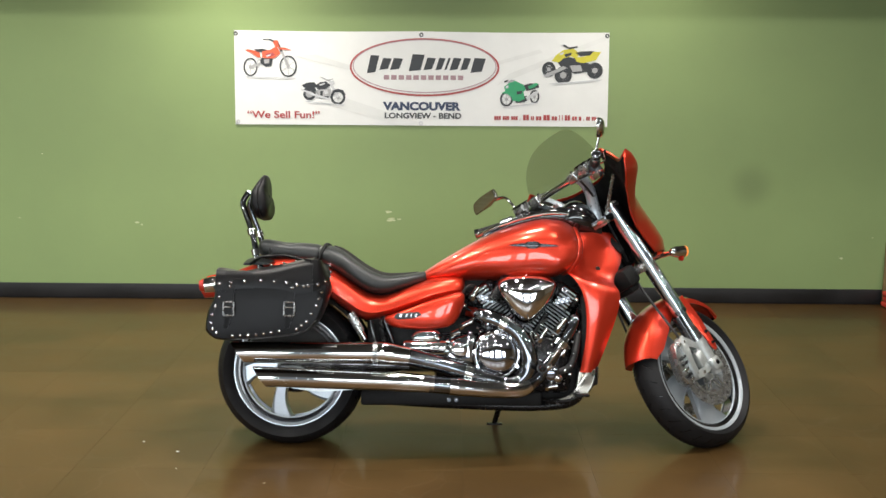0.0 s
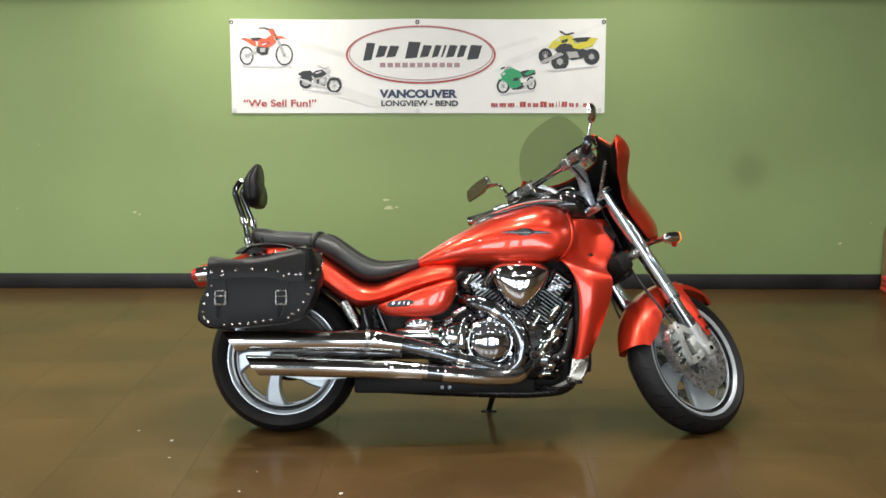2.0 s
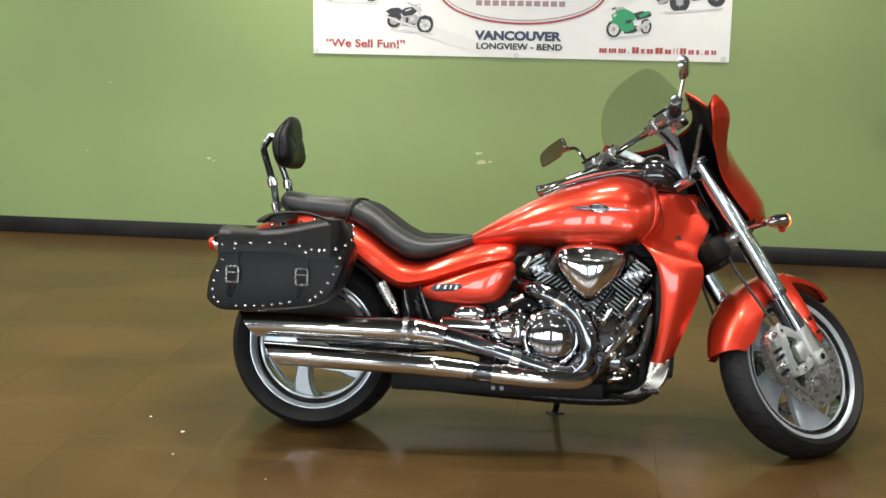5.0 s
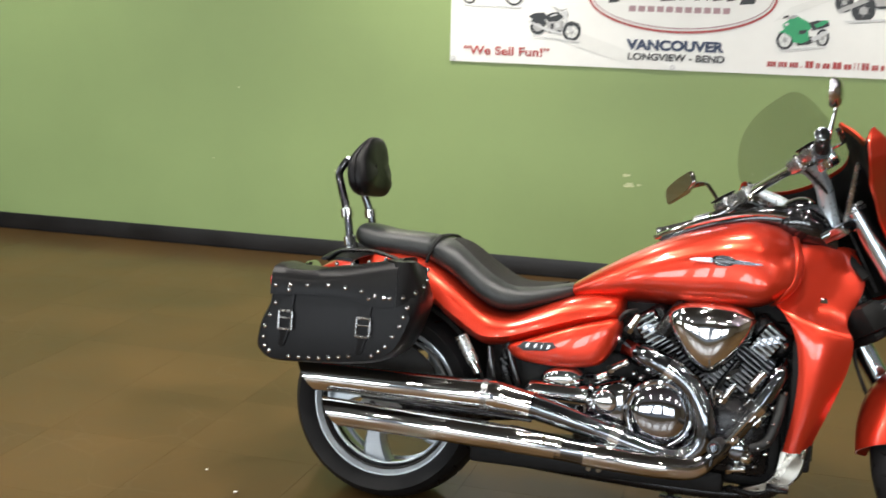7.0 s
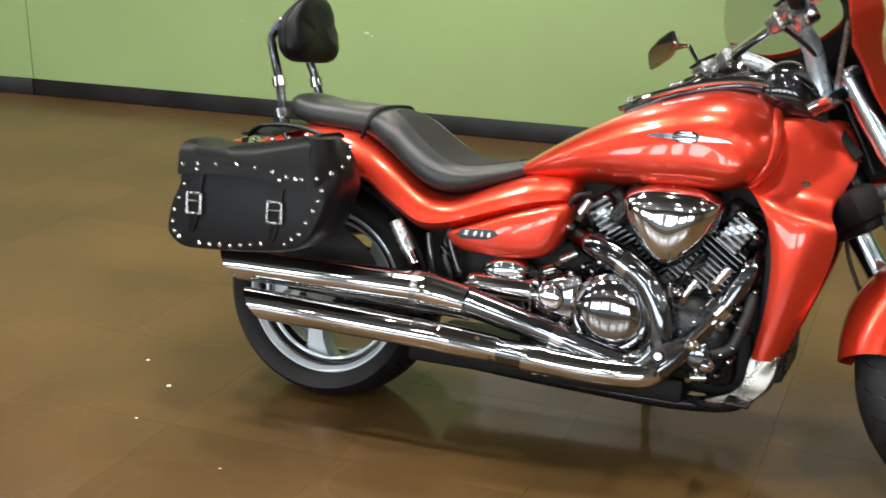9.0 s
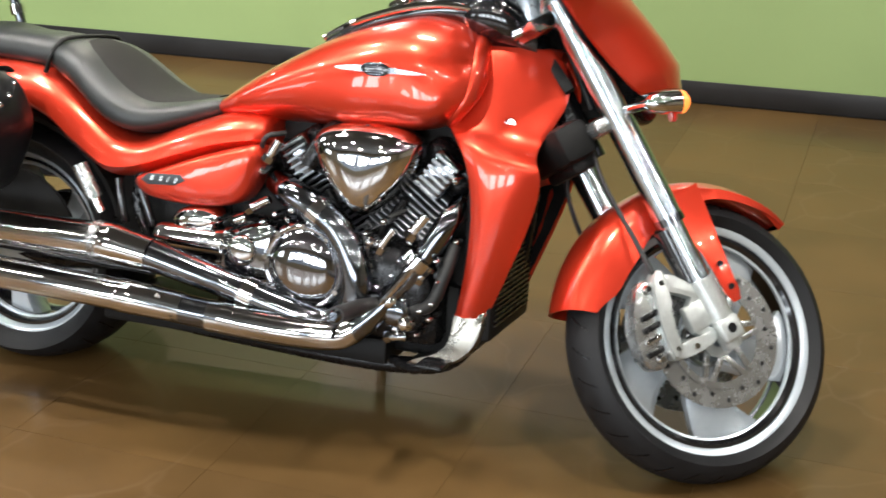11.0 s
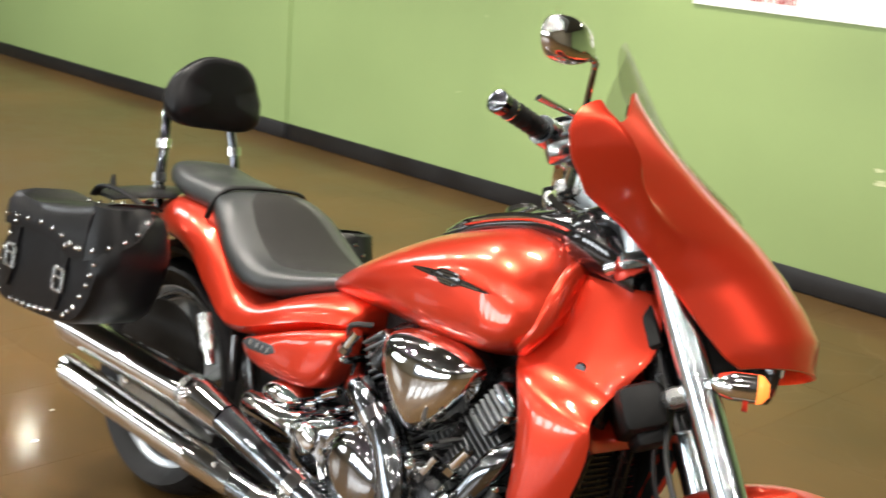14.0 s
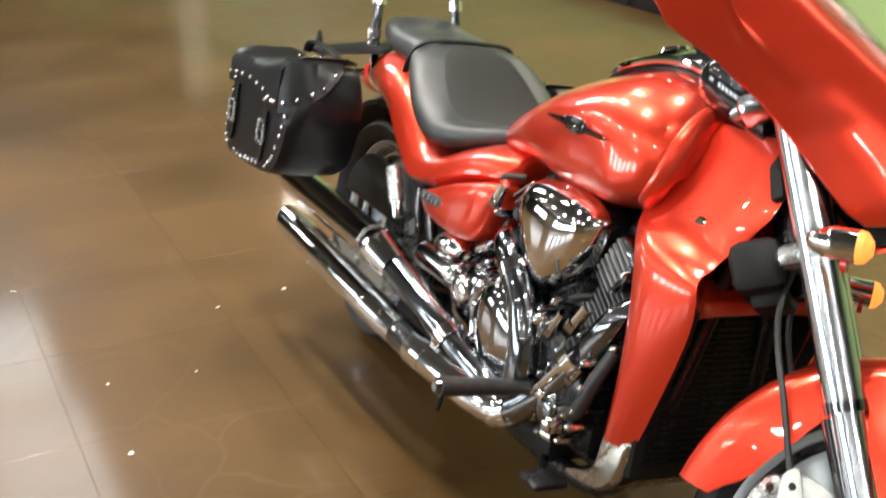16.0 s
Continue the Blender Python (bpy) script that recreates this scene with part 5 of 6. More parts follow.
for sd in (-1, 1):
    rows_s = []
    for w, u0, u1, v in ((0.255, 0.05, 0.155, 0.088), (0.22, 0.052, 0.141, 0.106), (0.17, 0.055, 0.122, 0.128), (0.12, 0.056, 0.107, 0.142), (0.06, 0.057, 0.096, 0.149), (0.02, 0.059, 0.093, 0.15), (0.0, 0.066, 0.086, 0.15)):
        rows_s.append([(u0, sd * v, w), ((u0 + u1) / 2, sd * (v + 0.004), w), (u1, sd * v, w), (u1 - 0.003, sd * (v - 0.006), w), (u0 + 0.003, sd * (v - 0.006), w)])
    part("fender_stay", loft(rows_s), PAINT, ff, m=STEER, smooth=50)
    for bw in (0.033, 0.086):
        part("stay_bolt", lathe([(0, -0.008), (0.005, -0.008), (0.007, -0.003), (0.007, 0.0), (0, 0.0)], 10), BLACK, ff, m=STEER @ Matrix.Translation((0.076, sd * 0.1525, bw)) @ (Matrix.Identity(4) if sd < 0 else pose(0, 0, 0, 0, 0, 180)))

# batwing fairing
WS = [0.45, 0.50, 0.56, 0.62, 0.68, 0.73, 0.78, 0.83, 0.88, 0.92, 0.96]
HALF = [0.115, 0.148, 0.165, 0.185, 0.225, 0.285, 0.352, 0.403, 0.427, 0.418, 0.383]
POWER = [0.9, 0.9, 0.9, 0.95, 1.1, 1.35, 1.45, 1.55, 1.70, 1.75, 1.8]
FRONTU = [0.265, 0.288, 0.278, 0.26, 0.235, 0.208, 0.18, 0.15, 0.12, 0.098, 0.075]
EDGEU = [0.135, 0.085, 0.055, 0.027, -0.01, -0.058, -0.126, -0.148, -0.133, -0.102, -0.055]


# the top edge: low behind the windshield, a pointed ear beside it, a dip and the rounded wing
_edge = spline([(0.0, 0.862, 0), (0.15, 0.868, 0), (0.28, 0.900, 0), (0.37, 0.952, 0), (0.412, 0.970, 0), (0.45, 0.952, 0), (0.51, 0.906, 0), (0.59, 0.888, 0), (0.70, 0.893, 0), (0.82, 0.906, 0), (0.90, 0.906, 0), (0.96, 0.895, 0), (1.0, 0.868, 0)], 6)
TOP_A, TOP_W = [q.x for q in _edge], [q.y for q in _edge]


def fairing_point(a, t, inset=0.0):
    """A point of the fairing's skin: a from -1 (right edge) to 1, t from the nose to the top edge."""
    b = abs(a)
    top = float(np.interp(b, TOP_A, TOP_W))
    low = 0.44 + 0.035 * b ** 1.6
    w = low + (top - low) * t
    half, fu, eu = np.interp(w, WS, HALF), np.interp(w, WS, FRONTU), np.interp(w, WS, EDGEU)
    ang = a * math.pi / 2
    k = abs(math.cos(ang)) ** np.interp(w, WS, POWER)
    high = min(1.0, max(0.0, (w - 0.60) / 0.22))
    relief = 0.096 * math.exp(-((b - 0.86) / 0.12) ** 2 - ((w - 0.825) / 0.085) ** 2) + high * (0.006 * math.exp(-((b - 0.40) / 0.07) ** 2) - 0.006 * math.exp(-((b - 0.57) / 0.12) ** 2))
    return Vector((eu + (fu - eu) * k + relief - inset * (0.4 + 0.6 * k), (half - inset) * math.sin(ang), w))


na, nt_ = 100, 36
bm = bmesh.new()
out = [[bm.verts.new(fairing_point(-1 + 2 * i / na, j / nt_)) for i in range(na + 1)] for j in range(nt_ + 1)]
inn = [[bm.verts.new(fairing_point(-1 + 2 * i / na, j / nt_, 0.006)) for i in range(na + 1)] for j in range(nt_ + 1)]
for j in range(nt_):
    for i in range(na):
        bm.faces.new((out[j][i], out[j][i + 1], out[j + 1][i + 1], out[j + 1][i]))
        bm.faces.new((inn[j][i], inn[j + 1][i], inn[j + 1][i + 1], inn[j][i + 1]))
for i in range(na):
    bm.faces.new((out[0][i], inn[0][i], inn[0][i + 1], out[0][i + 1]))
    bm.faces.new((out[nt_][i], out[nt_][i + 1], inn[nt_][i + 1], inn[nt_][i]))
for j in range(nt_):
    bm.faces.new((out[j][0], out[j + 1][0], inn[j + 1][0], inn[j][0]))
    bm.faces.new((out[j][na], inn[j][na], inn[j + 1][na], out[j + 1][na]))
fairing = part("batwing_fairing", bm, PAINT, bike, "red-orange painted batwing fairing", 50, m=STEER)

# dark lining of the fairing, deeper in the middle
bm = bmesh.new()
grid = []
for j in range(19):
    row = []
    for i in range(49):
        a = -0.965 + 1.93 * i / 48
        t = 0.04 + 0.935 * j / 18
        q = fairing_point(a, t, 0.011)
        q.x -= 0.05 * math.cos(a * math.pi / 2) * min(1.0, 5 * (1 - t))
        row.append(bm.verts.new(q))
    grid.append(row)
for j in range(18):
    for i in range(48):
        bm.faces.new((grid[j][i], grid[j][i + 1], grid[j + 1][i + 1], grid[j + 1][i]))
bmesh.ops.solidify(bm, geom=list(bm.faces), thickness=0.004)
part("inner_panel", bm, MATTBLACK, fairing, "black inner fairing panel", 50, m=STEER)
for sd in (-1, 1):
    part("fairing_stay", tube([(0.0, sd * 0.10, 0.72), (0.005, sd * 0.165, 0.78), (0.012, sd * 0.235, 0.845)], 0.008, n=10), SATIN, fairing, m=STEER)

# smoked windshield
bm = bmesh.new()
gw, gh = 32, 18
rows = []
for j in range(gh + 1):
    row = []
    for i in range(gw + 1):
        a = -1 + 2 * i / gw
        topw = 0.88 + 0.25 * math.sqrt(max(0.0, 1 - abs(a) ** 2.8))
        loww = 0.88 - 0.14 * math.sqrt(max(0.0, 1 - abs(a) ** 2.0))
        w = loww + (topw - loww) * j / gh
        v = 0.23 * a
        half, fu, eu = np.interp(w, WS, HALF), np.interp(w, WS, FRONTU), np.interp(w, WS, EDGEU)
        skin = eu + (fu - eu) * max(0.02, 1 - (v / max(half, 0.24)) ** 2) ** (0.5 * np.interp(w, WS, POWER))
        u = max(float(np.interp(w, (0.715, 0.79, 0.874, 0.945, 1.0, 1.15), (0.222, 0.184, 0.138, 0.117, 0.108, 0.086))) - 2.0 * v * v, skin + 0.004 if w < 0.87 else -1)
        row.append(bm.verts.new((u, v, w)))
    rows.append(row)
for j in range(gh):
    for i in range(gw):
        q = (rows[j][i], rows[j][i + 1], rows[j + 1][i + 1], rows[j + 1][i])
        bm.faces.new(q)
bmesh.ops.remove_doubles(bm, verts=bm.verts, dist=1e-4)
bmesh.ops.solidify(bm, geom=list(bm.faces), thickness=0.0035)
part("windshield", bm, SMOKE, fairing, "smoked tinted windshield", 50, m=STEER)

# headlamp in the nose and signals
hm = STEER @ Matrix.Translation((0.185, 0, 0.487)) @ pose(0, 0, 0, 0, 28) @ pose(0, 0, 0, 0, 0, 90)
hl = part("headlamp", lathe([(0.0, 0.035), (0.045, 0.03), (0.068, 0.0), (0.072, -0.012), (0.070, -0.02), (0.066, -0.014)], 36), GLOSSBLACK, bike, "dark headlamp under the fairing nose", m=hm)
part("headlamp_lens", lathe([(0.0, -0.024), (0.04, -0.02), (0.066, -0.012), (0.066, -0.008), (0, -0.008)], 36), HEADLAMP, hl, "lit headlamp lens", m=hm)
for sd in (-1, 1):
    sg = part("turn_signal", tube([(0.03, sd * 0.25, 0.450), (0.04, sd * 0.253, 0.446), (0.06, sd * 0.257, 0.438), (0.095, sd * 0.262, 0.424)], [0.010, 0.018, 0.024, 0.0245], n=20), CHROME, bike, "chrome bullet turn signal", m=STEER)
    part("signal_lens", tube([(0.095, sd * 0.262, 0.424), (0.104, sd * 0.2635, 0.4205), (0.113, sd * 0.265, 0.417)], [0.0245, 0.0225, 0.011], n=20), AMBER, sg, "lit amber signal lens", m=STEER)
    part("signal_stem", tube([(0.04, sd * 0.12, 0.466), (0.045, sd * 0.245, 0.446)], 0.010, n=10), CHROME, sg, m=STEER)
    part("side_reflector", tube([(0.068, sd * 0.252, 0.408), (0.076, sd * 0.253, 0.405)], [0.013, 0.014], n=16), REDLENS, sg, "red round reflector", m=STEER)

# handlebar
bar = part("handlebar", tube([(-0.205, -0.38, 0.943), (-0.145, -0.295, 0.915), (-0.092, -0.2, 0.908), (-0.07, -0.09, 0.920), (-0.07, 0.09, 0.920), (-0.092, 0.2, 0.908), (-0.145, 0.295, 0.915), (-0.205, 0.38, 0.943)], 0.0135, n=14), CHROME, bike,
           "wide chrome handlebar", m=STEER)
for cv in (-0.122, 0.122):
    part("bar_clamp", box(-0.096, -0.046, cv - 0.028, cv + 0.028, 0.900, 0.944, 0.010, 3), SATIN, bar, "satin alloy bar clamp", m=STEER)
for cv in (-0.137, -0.108, 0.108, 0.137):
    part("clamp_bolt", tube([(-0.058, cv, 0.942), (-0.058, cv, 0.951)], [0.007, 0.006], n=10), CHROME, bar, m=STEER)
part("bar_cable", tube([(-0.07, -0.245, 0.935), (-0.055, -0.17, 0.944), (-0.05, -0.06, 0.930), (-0.05, 0.06, 0.930), (-0.055, 0.17, 0.940), (-0.078, 0.24, 0.925)], 0.0065, n=10), HOSE, bar, "black cable along the bar", m=STEER)
for sd in (-1, 1):
    part("riser", tube([(-0.005, sd * 0.040, 0.712), (0.004, sd * 0.062, 0.775), (0.0, sd * 0.093, 0.845), (-0.034, sd * 0.118, 0.896), (-0.068, sd * 0.122, 0.92)], [0.027, 0.024, 0.024, 0.026, 0.022], n=20), ALLOY, bar, "pale curved riser arm", m=STEER)
    ga, gb = Vector((-0.15, sd * 0.302, 0.917)), Vector((-0.208, sd * 0.382, 0.943))
    gp = part("grip", tube([ga, gb], 0.018, n=18), MATTBLACK, bar, "black rubber grip", m=STEER)
    for k in range(5):
        t = 0.12 + 0.17 * k
        part("grip_band", tube([ga.lerp(gb, t), ga.lerp(gb, t + 0.035)], 0.0192, n=18), CHROME if k == 4 else MATTBLACK, bar, m=STEER)
    part("bar_end", tube([gb, gb.lerp(ga, -0.16), gb.lerp(ga, -0.2)], [0.0195, 0.0205, 0.012], n=18), DARKCHROME, bar, m=STEER)
    part("switch_housing", merge(tube([(-0.118, sd * 0.255, 0.906), (-0.148, sd * 0.30, 0.917)], 0.026, n=16), box(-0.145, -0.10, sd * 0.27 - 0.025, sd * 0.27 + 0.025, 0.866, 0.91, 0.008)), FORK, bar, "silver switch housing", m=STEER)
    res = part("fluid_reservoir", box(-0.115, -0.055, sd * 0.205 - 0.032, sd * 0.205 + 0.032, 0.912, 0.948, 0.01, 3), SATIN, bike, "silver fluid reservoir", m=STEER)
    part("reservoir_lid", box(-0.113, -0.057, sd * 0.205 - 0.030, sd * 0.205 + 0.030, 0.948, 0.955, 0.003), BLACK, res, m=STEER)
    part("lever", tube([(-0.06, sd * 0.235, 0.915), (-0.06, sd * 0.29, 0.912), (-0.105, sd * 0.34, 0.925), (-0.15, sd * 0.385, 0.942)], [0.008, 0.008, 0.0065, 0.008], n=10, flat=0.6), CHROME, bar, "chrome lever", m=STEER)
    mr = part("mirror", tube([(-0.072, -0.246, 0.92), (-0.058, -0.268, 0.955), (-0.036, -0.303, 1.0), (-0.034, -0.312, 1.012), (-0.055, -0.335, 1.022)] if sd < 0 else [(-0.072, 0.246, 0.92), (-0.060, 0.262, 0.965), (-0.045, 0.285, 1.005), (-0.030, 0.315, 1.022), (-0.036, 0.362, 1.036)], [0.0065, 0.006, 0.006, 0.007, 0.009], n=10), CHROME, bike, "chrome teardrop mirror", m=STEER)
    face = Vector((-0.53, 0.63, 0.50) if sd < 0 else (-0.93, 0.0, 0.33)).normalized()
    side_v = face.cross(Vector((0.0, 0.0, 1.0))).normalized()
    turn = Matrix((side_v, face, side_v.cross(face))).transposed().to_4x4()
    mm = STEER @ Matrix.Translation((-0.076, -0.366, 1.036) if sd < 0 else (-0.045, 0.40, 1.052)) @ turn
    shape = [(-0.060 * sd, -0.016), (-0.044 * sd, -0.034), (0.0, -0.040), (0.044 * sd, -0.028), (0.060 * sd, 0.006), (0.046 * sd, 0.034), (0.0, 0.038), (-0.042 * sd, 0.018)]
    if sd > 0:
        shape = [(0.084, -0.026), (0.068, -0.032), (0.0, -0.028), (-0.064, -0.020), (-0.080, -0.006), (-0.074, 0.020), (-0.056, 0.027), (0.012, 0.025), (0.066, 0.020), (0.082, 0.004)]
    part("mirror_shell", dome(shape, 0.006, 0.03, ((1.0, 0.0), (1.02, 0.15), (0.92, 0.55), (0.7, 0.85), (0.35, 1.0))), CHROME, mr, m=mm, smooth=60)
    part("mirror_glass", dome(shape, 0.0062, 0.004, ((0.93, 0.0), (0.92, 0.9)), side=1), MIRROR, mr, "mirror glass", m=mm)


# ---- banner on the wall ----
banner = thing("banner", Matrix.Translation((0, -0.004, 0)), "white vinyl banner with printed vehicles and red lettering", "banner")
BX0, BX1, BZ0, BZ1 = -1.22, 1.232, 1.175, 1.788
cols = []
for i in range(91):
    x = BX0 + (BX1 - BX0) * i / 90
    sag = 0.005 * math.sin(math.pi * ((i / 45) % 1.0))
    zs = [BZ0 + (BZ1 - BZ0 - sag) * j / 8 for j in range(9)]
    face = [(x, -0.006 - 0.0015 * noise.noise(Vector((x * 2.1 + z * 1.3, z * 1.6, 0.3))), z) for z in zs]
    cols.append(face + [(p[0], -0.002, p[2]) for p in reversed(face)])
part("banner_sheet", loft(cols), WHITE, banner, smooth=40)
PY = -0.0095


def bx(px):
    return BX0 + (px - 416.0) / 661.0 * (BX1 - BX0)


def bz(py):
    return BZ1 - (py - 56.0) / 166.0 * (BZ1 - BZ0)


def flat(outline, d=0.0):
    return slab([(bx(x), bz(y)) for x, y in outline], PY - d, PY - d + 0.0008)


def oval(cx, cy, rx, ry, n=40, a0=0.0, a1=360.0):
    return [(cx + rx * math.cos(radians(a0 + (a1 - a0) * k / n)), cy + ry * math.sin(radians(a0 + (a1 - a0) * k / n))) for k in range(n)]


def ovalring(cx, cy, rx, ry, wd, d=0.0, n=56):
    o, i = oval(cx, cy, rx, ry, n), oval(cx, cy, rx - wd, ry - wd, n)
    rings = []
    for a, b in zip(o, i):
        rings.append([(bx(a[0]), PY - d, bz(a[1])), (bx(b[0]), PY - d, bz(b[1])), (bx(b[0]), PY - d + 0.0008, bz(b[1])), (bx(a[0]), PY - d + 0.0008, bz(a[1]))])
    return loft(rings + rings[:1], cap=False)


def text(name, body_, x0, x1, base, mat, bold=0.0):
    c = bpy.data.curves.new(name, "FONT")
    c.body, c.size, c.extrude, c.offset = body_, 0.1, 0.0004, bold
    c.materials.append(mat)
    ob = new(name, c)
    bpy.context.view_layer.update()
    wdt = ob.dimensions.x
    k = (bx(x1) - bx(x0)) / wdt
    ob.parent = banner
    ob.matrix_basis = Matrix.Translation((bx(x0), PY - 0.0005, bz(base))) @ pose(0, 0, 0, 90) @ Matrix.Diagonal((k, TEXT_TALL, 1, 1))
    return ob


for gx, gy in ((419, 62), (746, 62), (1073, 62), (421, 217), (746, 218), (1068, 217)):
    part("grommet", lathe([(0.006, 0.0), (0.012, -0.002), (0.014, 0.0), (0.006, 0.001)], 16, Matrix.Translation((bx(gx), PY, bz(gy)))), INK_DARK if gy < 100 else INK_SILVER, banner)
part("logo_oval", flat(oval(752, 118, 128, 48)), material("white_print", (0.80, 0.82, 0.81), 0.45, noise_scale=5, vary=0.03), banner, "pale grey oval of the printed logo", smooth=0)
part("logo_ring", ovalring(752, 119, 132, 51, 3.2, 0.001), INK_RED, banner, "red ring of the printed logo", smooth=0)
part("logo_ring", ovalring(752, 117, 127, 47, 1.6, 0.0012), INK_MAUVE, banner, smooth=0)
# the maker's name stands as slanted bars
for x0, x1, y0, y1 in ((652, 668, 98, 130), (674, 690, 103, 124), (693, 710, 103, 124), (726, 748, 96, 126), (752, 768, 102, 124), (773, 785, 102, 124), (789, 794, 102, 124), (798, 813, 102, 124), (817, 830, 102, 124), (835, 856, 102, 128)):
    part("logo_bar", flat([(x0 + 5, y0), (x1 + 4, y0 + 1), (x1 - 3, y1 - 2), (x0 - 2, y1)], 0.0016), INK_DARK, banner, smooth=0)
for k in range(11):
    x0 = 680 + 13.1 * k
    part("logo_line", flat([(x0, 133), (x0 + 9.5, 133), (x0 + 9.5, 141), (x0, 141)], 0.0016), INK_MAUVE, banner, smooth=0)
TEXT_TALL = 0.70
text("lettering", "VANCOUVER", 680, 818, 194, INK_NAVY, 0.005)
TEXT_TALL = 0.50
text("lettering", "LONGVIEW - BEND", 681, 817, 209, INK_DARK, 0.003)
TEXT_TALL = 0.64
text("lettering", "\u201cWe Sell Fun!\u201d", 437, 566, 210, INK_RED, 0.002)
# the web address stands as bars
for k, (x0, x1) in enumerate(((876, 889), (891, 904), (906, 919), (921, 924), (927, 939), (941, 948), (950, 961), (963, 976), (978, 989), (991, 994), (996, 999), (1001, 1012), (1014, 1024), (1026, 1032), (1034, 1037), (1039, 1047), (1049, 1058))):
    tall = 9.5 if k in (4, 7, 9, 10, 11) else (2 if k in (3, 14) else 7)
    wide = x1 - x0 - 1
    for b in range(3 if k < 3 else (2 if wide > 5 else 1)):
        n = 3 if k < 3 else (2 if wide > 5 else 1)
        bx0 = x0 + b * wide / n
        part("address_bar", flat([(bx0 + 0.3, 211 - tall), (bx0 + wide / n - 0.4, 211 - tall), (bx0 + wide / n - 0.5, 211), (bx0 + 0.2, 211)]), INK_RED, banner, smooth=0)
# soft grey swooshes of the print
for pts in ([(520, 100), (640, 130), (640, 122), (560, 98)], [(600, 170), (760, 222), (700, 222), (560, 180)], [(880, 150), (1070, 70), (1070, 62), (900, 130)], [(860, 120), (960, 92), (955, 86), (866, 112)]):
    part("print_swoosh", flat(pts, -0.001), material("pale_grey_print", (0.78, 0.80, 0.79), 0.45, noise_scale=5, vary=0.06), banner, smooth=0)


def at(points):
    """Points of the print, counted from its upper corner in finer steps."""
    return [(420 + x / 2.34, 50 + y / 2.34) for x, y in points]


def tyreprint(cx, cy, rx, ry, wide, hub, fill=None):
    (x, y), = at([(cx, cy)])
    rx, ry = rx / 2.34, ry / 2.34
    part("printed_tyre", ovalring(x, y, rx, ry, rx * wide, 0.0012, 28), INK_DARK, banner, smooth=0)
    if fill:
        part("printed_disc", flat(oval(x, y, rx * (1 - wide), ry * (1 - wide), 24), 0.0006), fill, banner, smooth=0)
    part("printed_hub", flat(oval(x, y, rx * hub, ry * hub, 14), 0.0014), INK_GREY, banner, smooth=0)
    for k in range(3):
        a = 0.5 + k * math.pi / 3
        c, sn = math.cos(a), math.sin(a)
        part("printed_spoke", flat([(x + rx * 0.85 * c - 0.3 * sn, y + ry * 0.85 * sn + 0.3 * c), (x + rx * 0.85 * c + 0.3 * sn, y + ry * 0.85 * sn - 0.3 * c), (x - rx * 0.85 * c + 0.3 * sn, y - ry * 0.85 * sn - 0.3 * c), (x - rx * 0.85 * c - 0.3 * sn, y - ry * 0.85 * sn + 0.3 * c)], 0.0011), INK_GREY, banner, smooth=0)


def printed(shapes):
    for k, (mat, points) in enumerate(shapes):
        part("printed_shape", flat(at(points), 0.0013 + 0.00008 * k), mat, banner, smooth=0)


# red dirt bike
tyreprint(57, 165, 29, 38, 0.2, 0.22)
tyreprint(213, 161, 36, 44, 0.16, 0.18)
printed([(INK_GREY, [(55, 160), (105, 143), (112, 152), (60, 171)]), (INK_ORANGE, [(33, 95), (50, 92), (95, 103), (100, 128), (84, 124), (62, 108)]), (INK_DARK, [(72, 92), (110, 90), (135, 97), (124, 106), (84, 103)]),
         (INK_ORANGE, [(106, 100), (140, 94), (166, 78), (182, 108), (158, 128), (130, 132), (105, 126)]), (INK_RED, [(118, 112), (150, 104), (160, 116), (132, 126)]), (INK_SILVER, [(122, 118), (142, 112), (140, 118), (124, 124)]),
         (INK_DARK, [(94, 124), (112, 128), (150, 130), (144, 160), (120, 164), (100, 150)]), (INK_GREY, [(112, 134), (136, 132), (134, 150), (116, 150)]), (INK_SILVER, [(96, 126), (104, 128), (84, 150), (78, 146)]), (INK_DARK, [(160, 60), (172, 58), (192, 100), (182, 104)]),
         (INK_GREY, [(182, 100), (192, 98), (218, 160), (208, 165)]), (INK_ORANGE, [(172, 84), (200, 84), (230, 96), (204, 94), (180, 92)]), (INK_ORANGE, [(148, 55), (170, 54), (178, 84), (162, 84)]), (INK_DARK, [(110, 50), (138, 49), (160, 58), (150, 61), (134, 53), (112, 54)]), (INK_SILVER, [(30, 204), (240, 208), (244, 212), (40, 208)])])
# dark cruiser
tyreprint(300, 276, 26, 24, 0.4, 0.3, INK_GREY)
tyreprint(418, 287, 31, 32, 0.32, 0.25)
